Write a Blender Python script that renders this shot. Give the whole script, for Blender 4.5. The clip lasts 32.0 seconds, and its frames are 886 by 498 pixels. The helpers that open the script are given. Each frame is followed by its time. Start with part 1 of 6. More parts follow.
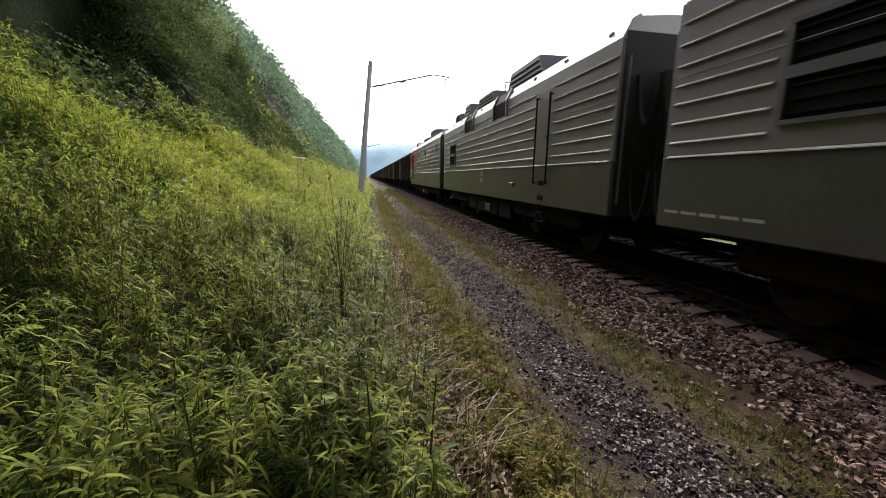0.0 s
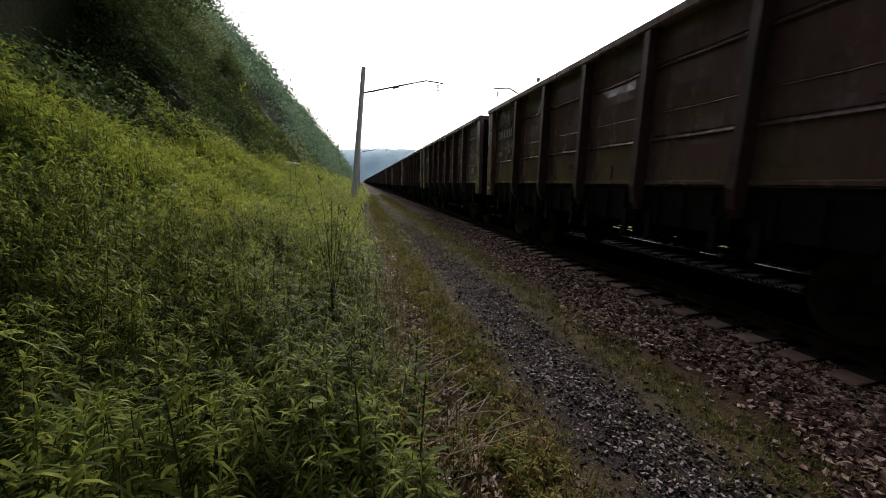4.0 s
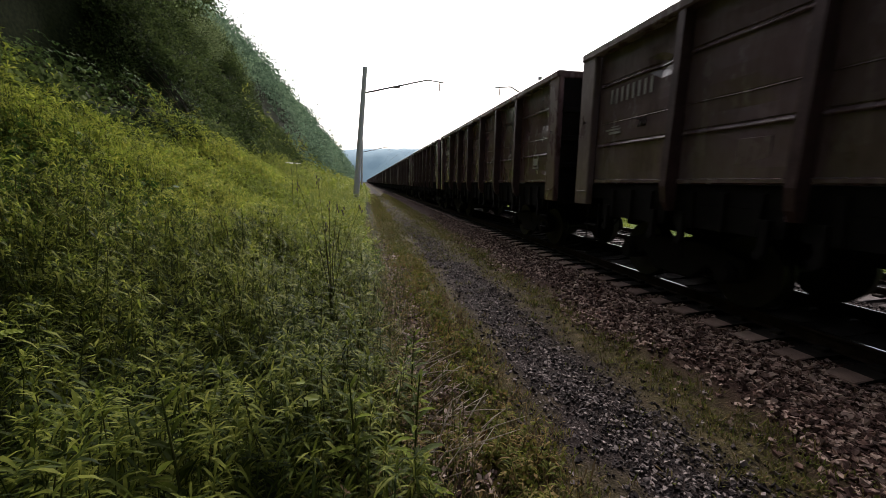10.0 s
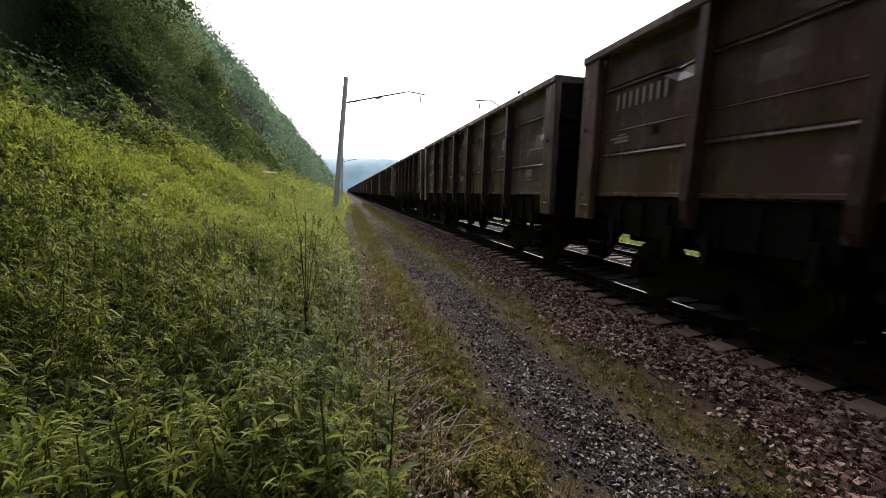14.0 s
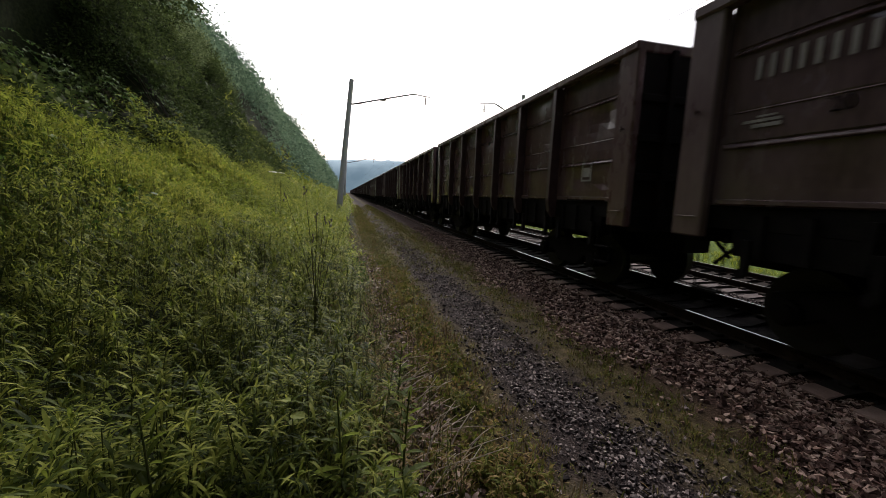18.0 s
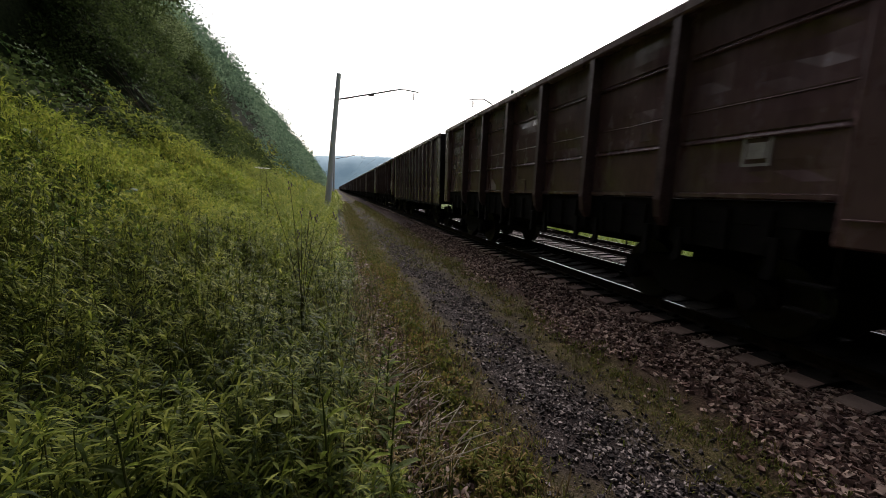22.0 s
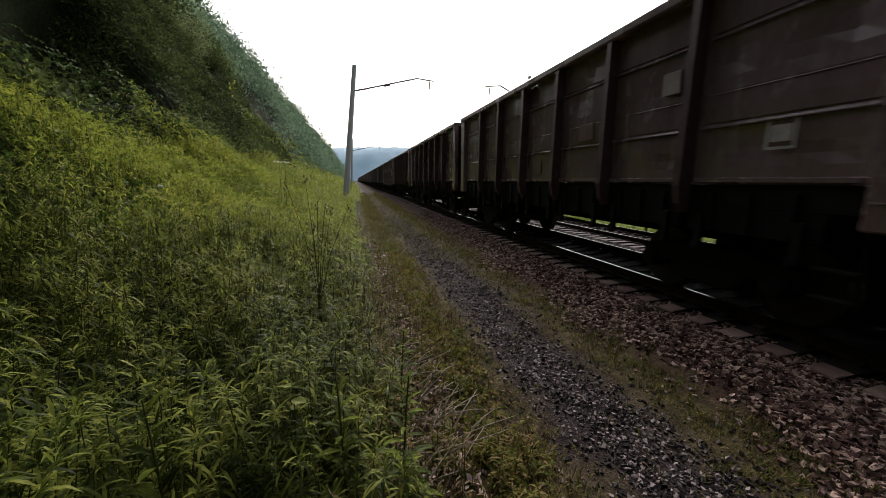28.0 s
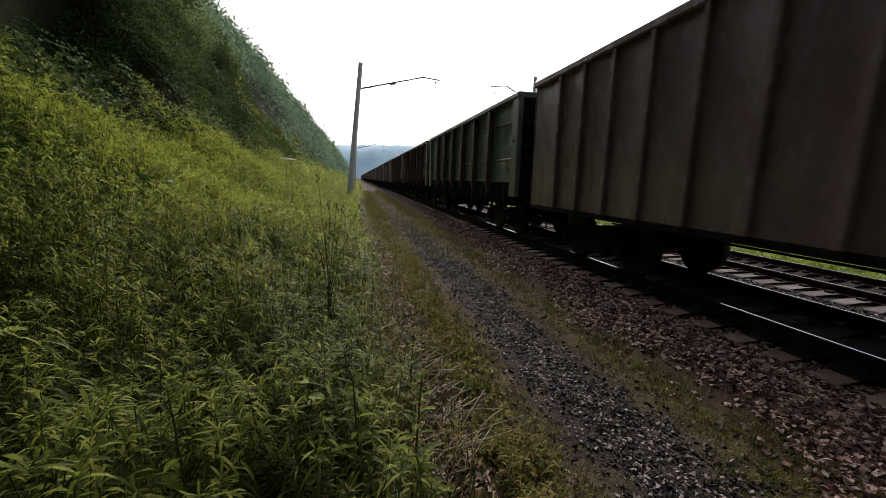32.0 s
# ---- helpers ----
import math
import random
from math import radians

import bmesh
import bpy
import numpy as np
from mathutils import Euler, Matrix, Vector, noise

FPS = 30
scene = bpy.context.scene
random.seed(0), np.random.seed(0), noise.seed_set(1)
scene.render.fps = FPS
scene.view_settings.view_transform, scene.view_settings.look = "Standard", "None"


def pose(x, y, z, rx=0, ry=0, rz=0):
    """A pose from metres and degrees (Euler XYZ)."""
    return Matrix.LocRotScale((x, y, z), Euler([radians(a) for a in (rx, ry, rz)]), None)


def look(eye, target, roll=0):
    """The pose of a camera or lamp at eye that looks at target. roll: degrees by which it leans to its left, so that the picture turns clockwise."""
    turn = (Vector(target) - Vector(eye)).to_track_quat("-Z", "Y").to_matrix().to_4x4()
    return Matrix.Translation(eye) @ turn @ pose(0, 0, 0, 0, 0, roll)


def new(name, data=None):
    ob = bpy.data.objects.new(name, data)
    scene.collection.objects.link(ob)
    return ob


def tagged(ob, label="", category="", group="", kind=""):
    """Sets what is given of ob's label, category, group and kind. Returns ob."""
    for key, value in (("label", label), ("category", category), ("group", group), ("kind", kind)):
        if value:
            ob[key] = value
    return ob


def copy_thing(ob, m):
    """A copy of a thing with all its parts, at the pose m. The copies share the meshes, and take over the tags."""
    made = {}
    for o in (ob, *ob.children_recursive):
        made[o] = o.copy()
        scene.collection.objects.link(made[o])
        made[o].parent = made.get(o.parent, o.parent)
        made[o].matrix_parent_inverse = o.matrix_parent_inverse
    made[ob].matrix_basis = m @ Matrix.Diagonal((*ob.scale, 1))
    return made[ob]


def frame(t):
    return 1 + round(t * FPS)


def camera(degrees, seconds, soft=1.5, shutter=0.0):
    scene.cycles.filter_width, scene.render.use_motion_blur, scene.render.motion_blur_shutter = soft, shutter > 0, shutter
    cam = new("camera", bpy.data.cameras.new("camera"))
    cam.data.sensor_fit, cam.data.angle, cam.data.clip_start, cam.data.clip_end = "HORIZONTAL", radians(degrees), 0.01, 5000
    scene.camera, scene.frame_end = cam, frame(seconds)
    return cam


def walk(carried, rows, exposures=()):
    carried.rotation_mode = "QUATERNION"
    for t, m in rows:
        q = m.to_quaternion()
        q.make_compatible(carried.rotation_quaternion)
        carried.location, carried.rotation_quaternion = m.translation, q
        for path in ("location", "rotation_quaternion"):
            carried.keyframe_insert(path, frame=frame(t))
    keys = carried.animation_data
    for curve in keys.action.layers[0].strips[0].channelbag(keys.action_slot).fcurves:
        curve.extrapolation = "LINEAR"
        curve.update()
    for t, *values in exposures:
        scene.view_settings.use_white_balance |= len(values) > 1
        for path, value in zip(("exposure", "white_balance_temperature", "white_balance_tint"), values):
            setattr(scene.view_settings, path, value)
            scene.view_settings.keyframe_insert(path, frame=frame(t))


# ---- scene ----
cam = camera(99.4, 32.0, soft=0.85, shutter=0.15)


def aim(x, y, z, yaw, pitch, roll):
    """The pose at an eye point; yaw to the right of the track, pitch upwards, degrees."""
    a, b = radians(yaw), radians(pitch)
    eye = Vector((x, y, z))
    return look(eye, eye + Vector((math.sin(a) * math.cos(b), math.cos(a) * math.cos(b), math.sin(b))), roll)


# seconds, eye, yaw, pitch, roll
PATH = [
    (0, -0.059, 0.028, 1.528, 11.29, -10.81, 0.80), (0.5, -0.058, 0.025, 1.520, 12.11, -7.27, 0.57),
    (1, -0.080, -0.022, 1.513, 11.80, -5.09, 0.19), (1.5, -0.052, 0.003, 1.528, 11.41, -6.74, 0.17),
    (2, -0.043, 0.012, 1.517, 11.70, -7.88, 0.72), (2.5, -0.043, 0.006, 1.523, 11.46, -8.84, 1.39),
    (3, -0.064, 0.001, 1.518, 10.95, -9.21, 1.89), (3.5, -0.030, 0.020, 1.505, 12.27, -9.86, 0.64),
    (5.5, -0.022, -0.003, 1.524, 11.14, -10.27, 0.34), (6, -0.003, -0.009, 1.525, 10.85, -10.48, 0.29),
    (6.5, -0.008, -0.020, 1.536, 11.08, -9.99, 0.31), (7, -0.011, -0.042, 1.533, 10.79, -8.98, 0.52),
    (7.5, 0.003, -0.032, 1.528, 10.99, -9.26, 0.49), (8, 0.007, -0.026, 1.520, 11.90, -8.99, 0.67),
    (8.5, 0.009, -0.026, 1.520, 11.65, -9.31, 0.70), (9, 0.022, -0.025, 1.516, 11.77, -9.71, 0.51),
    (9.5, 0.029, -0.016, 1.510, 11.80, -10.01, 0.23), (10, 0.025, -0.012, 1.513, 11.72, -10.13, 0.32),
    (10.5, 0.020, -0.020, 1.513, 11.58, -10.09, 0.47), (11, 0.022, -0.012, 1.512, 11.90, -10.56, 0.15),
    (11.5, 0.102, -0.011, 1.502, 15.05, -11.06, 0.65), (12, 0.112, -0.010, 1.499, 14.67, -13.32, 2.32),
    (12.5, 0.105, 0.008, 1.506, 14.91, -12.17, 1.44), (13, 0.086, 0.020, 1.509, 14.80, -10.50, 1.40),
    (13.5, 0.075, 0.015, 1.523, 14.99, -9.59, 1.00), (14, 0.056, 0.010, 1.529, 14.64, -8.56, 0.91),
    (14.5, 0.043, -0.003, 1.527, 14.39, -8.33, 1.20), (16.5, -0.027, 0.001, 1.524, 14.56, -7.98, 2.34),
    (17, -0.039, 0.004, 1.523, 13.64, -8.92, 2.27), (17.5, -0.028, 0.001, 1.528, 14.18, -8.67, 2.32),
    (18, -0.031, 0.008, 1.525, 14.41, -8.18, 1.70), (18.5, -0.017, 0.010, 1.519, 15.35, -8.77, 1.96),
    (19, -0.018, 0.016, 1.512, 15.31, -9.07, 2.06), (19.5, -0.027, 0.019, 1.509, 16.08, -8.83, 2.21),
    (20, -0.042, -0.003, 1.523, 14.61, -8.72, 2.02), (20.5, -0.057, -0.010, 1.532, 12.61, -8.55, 2.10),
    (21, -0.028, -0.000, 1.528, 14.11, -8.96, 2.38), (21.5, -0.013, 0.012, 1.510, 16.07, -7.82, 1.91),
    (22, -0.003, 0.029, 1.508, 15.95, -8.73, 1.48), (22.5, -0.002, 0.018, 1.510, 15.52, -8.69, 1.77),
    (23, 0.009, 0.017, 1.513, 15.11, -8.63, 2.08), (23.5, 0.012, 0.017, 1.520, 14.65, -9.03, 1.09),
    (24, 0.011, 0.016, 1.524, 14.40, -8.55, 0.39), (24.5, 0.010, 0.012, 1.529, 13.59, -8.13, 0.80),
    (25, 0.019, 0.013, 1.518, 13.76, -8.55, 1.13), (25.5, 0.030, 0.018, 1.519, 13.45, -9.35, 0.78),
    (26, 0.038, 0.008, 1.513, 13.59, -9.23, 0.88), (26.5, 0.059, 0.004, 1.506, 12.81, -10.54, 0.46),
    (28.5, 0.030, -0.002, 1.530, 13.28, -9.96, 0.34), (29, 0.013, -0.000, 1.538, 13.62, -9.19, 0.83),
    (29.5, -0.005, -0.004, 1.538, 13.55, -9.02, 1.38), (30, -0.015, -0.007, 1.541, 13.38, -9.35, 1.79),
    (30.5, -0.023, -0.011, 1.548, 12.59, -9.45, 1.27), (31, -0.021, -0.011, 1.541, 12.82, -10.13, 0.87),
    (31.5, -0.029, -0.010, 1.545, 12.66, -10.69, 1.19), (32, -0.046, -0.024, 1.543, 12.88, -10.48, 1.32),
]
EXPOSURES = [(0, 1.1), (0.6, 0.25), (1, -0.35), (2, -0.4), (3, 0.05), (4.5, 0.1), (6, 0.22), (11, 0.22), (12.3, 1.12), (13.2, 1.22), (14, 0.68), (16.5, 0.05), (17.5, 0.05), (19, 0.05), (25, 0.0), (27, 0.1), (29, 0.2), (32, 0.25)]
walk(cam, [(r[0], aim(*r[1:])) for r in PATH], [(t, e, 6250, 14) for t, e in EXPOSURES])

# ---- plan, in metres; the track runs along y, z = 0 lies a hand above the rail tops ----
RAIL_Z = -0.12          # height of the rail tops
TRACK_X = 5.78          # centre line of the near track
TRACK2_X = 9.88         # centre line of the far track
RAIL2_Z = -0.32         # its rail tops, a little lower
GAUGE = 0.75           # half the distance of the rail heads
PITCH = 13.92           # coupler to coupler length of a wagon
NEAR_LAST = 24          # wagons up to this number pass close by
FAR_LAST = 52


def train_way(t):
    """Metres that the train has gone at t seconds; it gathers speed slowly."""
    return -65.79 + 9.587 * t + 0.04722 * t * t - 0.0001866 * t ** 3


# ---- light ----
SUN_DIR = Vector((0.16, 0.78, 0.62)).normalized()
world = bpy.data.worlds.new("world")
scene.world = world
world.use_nodes = True
wn = world.node_tree
sky = wn.nodes.new("ShaderNodeTexSky")
sky.sky_type, sky.sun_disc = "NISHITA", False
sky.sun_elevation = math.asin(SUN_DIR.z)
sky.sun_rotation = math.atan2(SUN_DIR.x, SUN_DIR.y)
sky.air_density, sky.dust_density, sky.ozone_density = 1.0, 7.0, 1.0
hsv = wn.nodes.new("ShaderNodeHueSaturation")
hsv.inputs["Saturation"].default_value = 0.45
wn.links.new(sky.outputs[0], hsv.inputs["Color"])
wn.links.new(hsv.outputs[0], wn.nodes["Background"].inputs[0])
wn.nodes["Background"].inputs[1].default_value = 0.15
sun = new("sun", bpy.data.lights.new("sun", "SUN"))
sun.data.energy, sun.data.angle, sun.data.color = 3.0, radians(14), (1.0, 0.93, 0.86)
sun.matrix_world = look(SUN_DIR * 50, (0, 0, 0))


# ---- materials ----
def material(name, colours, rough=0.7, metal=0.0, scale=3.0, fine=40.0, bump=0.2, island=0.0, obj=0.0, translucent=0.0, stretch=(1, 1, 1), depth=0.01, gloss=0.5, span=(0.42, 0.92)):
    """A surface whose colour runs through the given list by noise of two sizes, with fine relief."""
    m = bpy.data.materials.new(name)
    m.use_nodes = True
    nt = m.node_tree
    n, l = nt.nodes, nt.links
    bsdf = n["Principled BSDF"]
    tc = n.new("ShaderNodeTexCoord")
    mp = n.new("ShaderNodeMapping")
    mp.inputs["Scale"].default_value = stretch
    l.new(tc.outputs["Object"], mp.inputs[0])
    big = n.new("ShaderNodeTexNoise")
    big.inputs["Scale"].default_value, big.inputs["Detail"].default_value, big.inputs["Roughness"].default_value = scale, 6, 0.65
    small = n.new("ShaderNodeTexNoise")
    small.inputs["Scale"].default_value, small.inputs["Detail"].default_value = fine, 4
    l.new(mp.outputs[0], big.inputs["Vector"])
    l.new(mp.outputs[0], small.inputs["Vector"])
    mix = n.new("ShaderNodeMath")
    mix.operation = "MULTIPLY_ADD"
    mix.inputs[1].default_value = 0.35
    l.new(small.outputs[0], mix.inputs[0])
    l.new(big.outputs[0], mix.inputs[2])
    last = mix.outputs[0]
    if island or obj:
        rnd = n.new("ShaderNodeNewGeometry").outputs["Random Per Island"] if island else n.new("ShaderNodeObjectInfo").outputs["Random"]
        add = n.new("ShaderNodeMath")
        add.operation = "MULTIPLY_ADD"
        add.inputs[1].default_value = island or obj
        l.new(rnd, add.inputs[0])
        l.new(last, add.inputs[2])
        sub = n.new("ShaderNodeMath")
        sub.operation = "SUBTRACT"
        sub.inputs[1].default_value = 0.5 * (island or obj)
        l.new(add.outputs[0], sub.inputs[0])
        last = sub.outputs[0]
    ramp = n.new("ShaderNodeValToRGB")
    els = ramp.color_ramp.elements
    lo, hi = span
    for i, c in enumerate(colours):
        p = lo + (hi - lo) * i / max(1, len(colours) - 1)
        e = els[i] if i < 2 else els.new(p)
        e.position, e.color = p, (*c, 1)
    l.new(last, ramp.inputs[0])
    l.new(ramp.outputs[0], bsdf.inputs["Base Color"])
    bsdf.inputs["Metallic"].default_value = metal
    bsdf.inputs["Specular IOR Level"].default_value = gloss
    rr = n.new("ShaderNodeMapRange")
    rr.inputs["To Min"].default_value, rr.inputs["To Max"].default_value = max(0.05, rough - 0.12), min(1, rough + 0.12)
    l.new(big.outputs[0], rr.inputs[0])
    l.new(rr.outputs[0], bsdf.inputs["Roughness"])
    if bump:
        b = n.new("ShaderNodeBump")
        b.inputs["Strength"].default_value, b.inputs["Distance"].default_value = bump, depth
        l.new(mix.outputs[0], b.inputs["Height"])
        l.new(b.outputs[0], bsdf.inputs["Normal"])
    if translucent:
        tr = n.new("ShaderNodeBsdfTranslucent")
        l.new(ramp.outputs[0], tr.inputs["Color"])
        ms = n.new("ShaderNodeMixShader")
        ms.inputs[0].default_value = translucent
        l.new(bsdf.outputs[0], ms.inputs[1])
        l.new(tr.outputs[0], ms.inputs[2])
        l.new(ms.outputs[0], n["Material Output"].inputs[0])
    return m


M = {}
M["rust_brown"] = material("oxide_paint", [(0.068, 0.034, 0.035), (0.098, 0.052, 0.055), (0.122, 0.067, 0.071), (0.15, 0.09, 0.093), (0.22, 0.155, 0.152)], 0.27, 0, 1.1, 14, 0.08, obj=0.14, stretch=(1, 1, 0.35), gloss=0.75)
M["rust_grey"] = material("dusty_brown_paint", [(0.078, 0.048, 0.051), (0.112, 0.07, 0.075), (0.14, 0.092, 0.098), (0.168, 0.118, 0.123), (0.24, 0.185, 0.185)], 0.27, 0, 1.0, 14, 0.08, obj=0.14, stretch=(1, 1, 0.35), gloss=0.75)
# oxide paint darkened to stand for shade on the posts' flanks
M["post_shade_paint"] = material("shaded_oxide_paint", [(0.03, 0.015, 0.016), (0.05, 0.026, 0.028), (0.075, 0.042, 0.045), (0.12, 0.085, 0.085)], 0.45, 0, 2.4, 26, 0.3, obj=0.1, gloss=0.3)
M["green_paint"] = material("worn_green_paint", [(0.055, 0.068, 0.066), (0.08, 0.10, 0.098), (0.105, 0.128, 0.125), (0.135, 0.142, 0.138), (0.2, 0.2, 0.195)], 0.32, 0, 1.0, 14, 0.10, obj=0.1, stretch=(1, 1, 0.5), gloss=0.7)
M["patch_paint"] = material("pale_primer_paint", [(0.20, 0.15, 0.14), (0.28, 0.22, 0.21), (0.36, 0.30, 0.29)], 0.5, 0, 3, 30, 0.2, obj=0.2)
# brown paint blackened for the end walls that face away from the light
M["end_dark"] = material("shaded_end_paint", [(0.007, 0.0055, 0.005), (0.012, 0.0095, 0.009), (0.019, 0.015, 0.014)], 0.85, 0, 2, 25, 0.2, gloss=0.08)
# undersides: soot and grease, darkened further for the shade below the train
M["sill"] = material("sooty_shaded_steel", [(0.005, 0.0045, 0.004), (0.009, 0.008, 0.0075), (0.017, 0.015, 0.013)], 0.85, 0.0, 4, 40, 0.3, gloss=0.08)
M["iron"] = material("greasy_shaded_iron", [(0.004, 0.0035, 0.003), (0.008, 0.007, 0.0065), (0.016, 0.013, 0.011)], 0.8, 0.0, 5, 50, 0.3, gloss=0.1)
M["wheel"] = material("worn_wheel_steel", [(0.008, 0.007, 0.006), (0.02, 0.018, 0.016)], 0.6, 0.3, 6, 60, 0.15)
M["mark"] = material("chalky_white_paint", [(0.26, 0.24, 0.22), (0.46, 0.43, 0.40)], 0.8, 0, 6, 60, 0.05)
M["mark_red"] = material("faded_red_paint", [(0.22, 0.085, 0.075), (0.34, 0.14, 0.12)], 0.8, 0, 6, 60, 0.05)
M["loco_grey"] = material("loco_grey_paint", [(0.165, 0.150, 0.146), (0.192, 0.176, 0.171), (0.22, 0.203, 0.197)], 0.36, 0, 0.8, 14, 0.03, gloss=0.55)
M["loco_dark"] = material("loco_dark_grey_paint", [(0.07, 0.068, 0.066), (0.095, 0.092, 0.088), (0.12, 0.115, 0.108)], 0.4, 0, 1.2, 18, 0.06)
M["loco_low"] = material("loco_lower_grey_paint", [(0.055, 0.053, 0.051), (0.068, 0.065, 0.063), (0.082, 0.078, 0.075)], 0.36, 0, 0.8, 14, 0.03, gloss=0.5)
M["loco_red"] = material("loco_red_paint", [(0.42, 0.025, 0.03), (0.52, 0.035, 0.04), (0.58, 0.06, 0.06)], 0.35, 0, 1.5, 20, 0.04)
M["loco_white"] = material("loco_light_grey_paint", [(0.45, 0.44, 0.42), (0.58, 0.57, 0.54)], 0.4, 0, 1.5, 20, 0.04)
# roof paint lightened to stand for skylight caught by the sloping band
M["loco_roof"] = material("sky_lightened_roof_paint", [(0.52, 0.52, 0.51), (0.62, 0.62, 0.60)], 0.4, 0.0, 1.5, 20, 0.05)
# near white: painted-in highlight of the ribs, and the pale line and seams
M["rib_edge"] = material("rib_highlight_and_line_paint", [(0.5, 0.49, 0.47), (0.62, 0.605, 0.58)], 0.25, 0.1, 2, 20, 0.03)
M["black"] = material("louvre_black", [(0.006, 0.006, 0.0065), (0.014, 0.014, 0.014)], 0.8, 0, 4, 30, 0.1, gloss=0.08)
M["rubber"] = material("gangway_rubber", [(0.012, 0.012, 0.012), (0.03, 0.03, 0.03)], 0.7, 0, 4, 30, 0.2)
M["rail_top"] = material("polished_rail", [(0.55, 0.55, 0.55), (0.7, 0.69, 0.68)], 0.12, 1.0, 5, 50, 0.01)
M["rail_side"] = material("rusty_rail", [(0.012, 0.008, 0.007), (0.024, 0.016, 0.012), (0.04, 0.027, 0.02)], 0.9, 0.0, 6, 60, 0.3, gloss=0.06)
M["sleeper"] = material("dusty_concrete", [(0.10, 0.067, 0.054), (0.15, 0.104, 0.085), (0.205, 0.15, 0.125)], 0.9, 0, 4, 60, 0.4, obj=0.25, gloss=0.06)
M["ballast"] = material("brown_granite_stone", [(0.035, 0.018, 0.014), (0.085, 0.047, 0.037), (0.15, 0.092, 0.073), (0.30, 0.215, 0.175)], 0.8, 0, 6, 60, 0.5, island=0.9, gloss=0.15)
M["gravel"] = material("grey_crushed_stone", [(0.014, 0.0108, 0.0106), (0.033, 0.0258, 0.0248), (0.064, 0.052, 0.05), (0.17, 0.14, 0.132)], 0.8, 0, 6, 60, 0.5, island=0.9, gloss=0.12)
# concrete darkened for the train's shade over the track, with some oil
M["sleeper_shade"] = material("oily_shaded_concrete", [(0.012, 0.010, 0.009), (0.02, 0.017, 0.015), (0.035, 0.029, 0.025)], 0.95, 0, 4, 60, 0.4, obj=0.2, gloss=0.04)
# mast concrete made paler, with the sky's glare put into the colour
M["pole"] = material("glare_paled_mast_concrete", [(0.55, 0.54, 0.55), (0.64, 0.63, 0.63), (0.72, 0.71, 0.70)], 0.85, 0, 3, 40, 0.3, stretch=(1, 1, 0.3))
M["galv"] = material("galvanised_steel", [(0.18, 0.18, 0.18), (0.3, 0.3, 0.3)], 0.5, 0.7, 8, 60, 0.1)
M["insulator"] = material("brown_porcelain", [(0.05, 0.03, 0.025), (0.08, 0.05, 0.04)], 0.25, 0, 8, 40, 0.02)
M["wire"] = material("dull_copper_wire", [(0.08, 0.06, 0.05), (0.12, 0.1, 0.08)], 0.5, 0.6, 8, 40, 0.0)
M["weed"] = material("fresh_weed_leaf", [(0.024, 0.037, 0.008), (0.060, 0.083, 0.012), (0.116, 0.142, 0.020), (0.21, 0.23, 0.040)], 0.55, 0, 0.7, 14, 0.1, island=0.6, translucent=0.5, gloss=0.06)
# the weed leaf again, lightened to stand for sunlight and glare farther off
M["weed_far"] = material("sun_painted_weed_leaf", [(0.086, 0.115, 0.015), (0.148, 0.19, 0.024), (0.212, 0.25, 0.034), (0.285, 0.30, 0.05)], 0.65, 0, 0.35, 8, 0.1, island=0.45, translucent=0.5, gloss=0.05)
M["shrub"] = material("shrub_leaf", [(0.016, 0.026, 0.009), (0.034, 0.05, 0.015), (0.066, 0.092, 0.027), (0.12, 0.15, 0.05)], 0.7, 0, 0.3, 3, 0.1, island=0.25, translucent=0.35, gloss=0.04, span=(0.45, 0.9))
# leaf colour paled towards blue, with the haze painted into it
M["woods"] = material("hazed_slope_leaf", [(0.05, 0.085, 0.055), (0.11, 0.17, 0.105), (0.20, 0.275, 0.165)], 0.8, 0, 0.06, 2, 0.1, island=0.2, translucent=0.45, gloss=0.05, span=(0.5, 0.85))
M["grass"] = material("short_grass", [(0.065, 0.05, 0.022), (0.066, 0.08, 0.018), (0.098, 0.115, 0.022), (0.14, 0.13, 0.035), (0.15, 0.105, 0.05)], 0.7, 0, 0.9, 12, 0.1, island=0.6, translucent=0.4, gloss=0.06)
M["dry"] = material("dry_straw", [(0.05, 0.032, 0.014), (0.10, 0.066, 0.03), (0.19, 0.14, 0.075)], 0.8, 0, 3, 30, 0.1, island=0.5, translucent=0.2, gloss=0.08)
M["stem"] = material("weed_stem", [(0.04, 0.055, 0.014), (0.07, 0.085, 0.022), (0.075, 0.06, 0.025)], 0.8, 0, 3, 30, 0.1, island=0.3, gloss=0.04)
M["bright_leaf"] = material("yellow_green_leaf", [(0.13, 0.17, 0.016), (0.20, 0.235, 0.028)], 0.5, 0, 5, 30, 0.1, translucent=0.5, gloss=0.2)
M["seed"] = material("dark_seed_head", [(0.05, 0.04, 0.03), (0.10, 0.085, 0.06)], 0.8, 0, 20, 60, 0.2)
M["edge"] = material("yellowing_weed_leaf", [(0.045, 0.055, 0.010), (0.09, 0.105, 0.018), (0.15, 0.145, 0.032), (0.18, 0.125, 0.048)], 0.6, 0, 1.2, 14, 0.1, island=0.6, translucent=0.45, gloss=0.06)
M["broad"] = material("broad_leaf", [(0.03, 0.065, 0.012), (0.06, 0.11, 0.02), (0.10, 0.16, 0.035)], 0.6, 0, 0.6, 10, 0.1, island=0.35, translucent=0.4, gloss=0.08)
M["concrete"] = material("grey_concrete", [(0.15, 0.13, 0.125), (0.21, 0.185, 0.178), (0.27, 0.245, 0.235)], 0.9, 0, 4, 60, 0.4, obj=0.25, gloss=0.06)
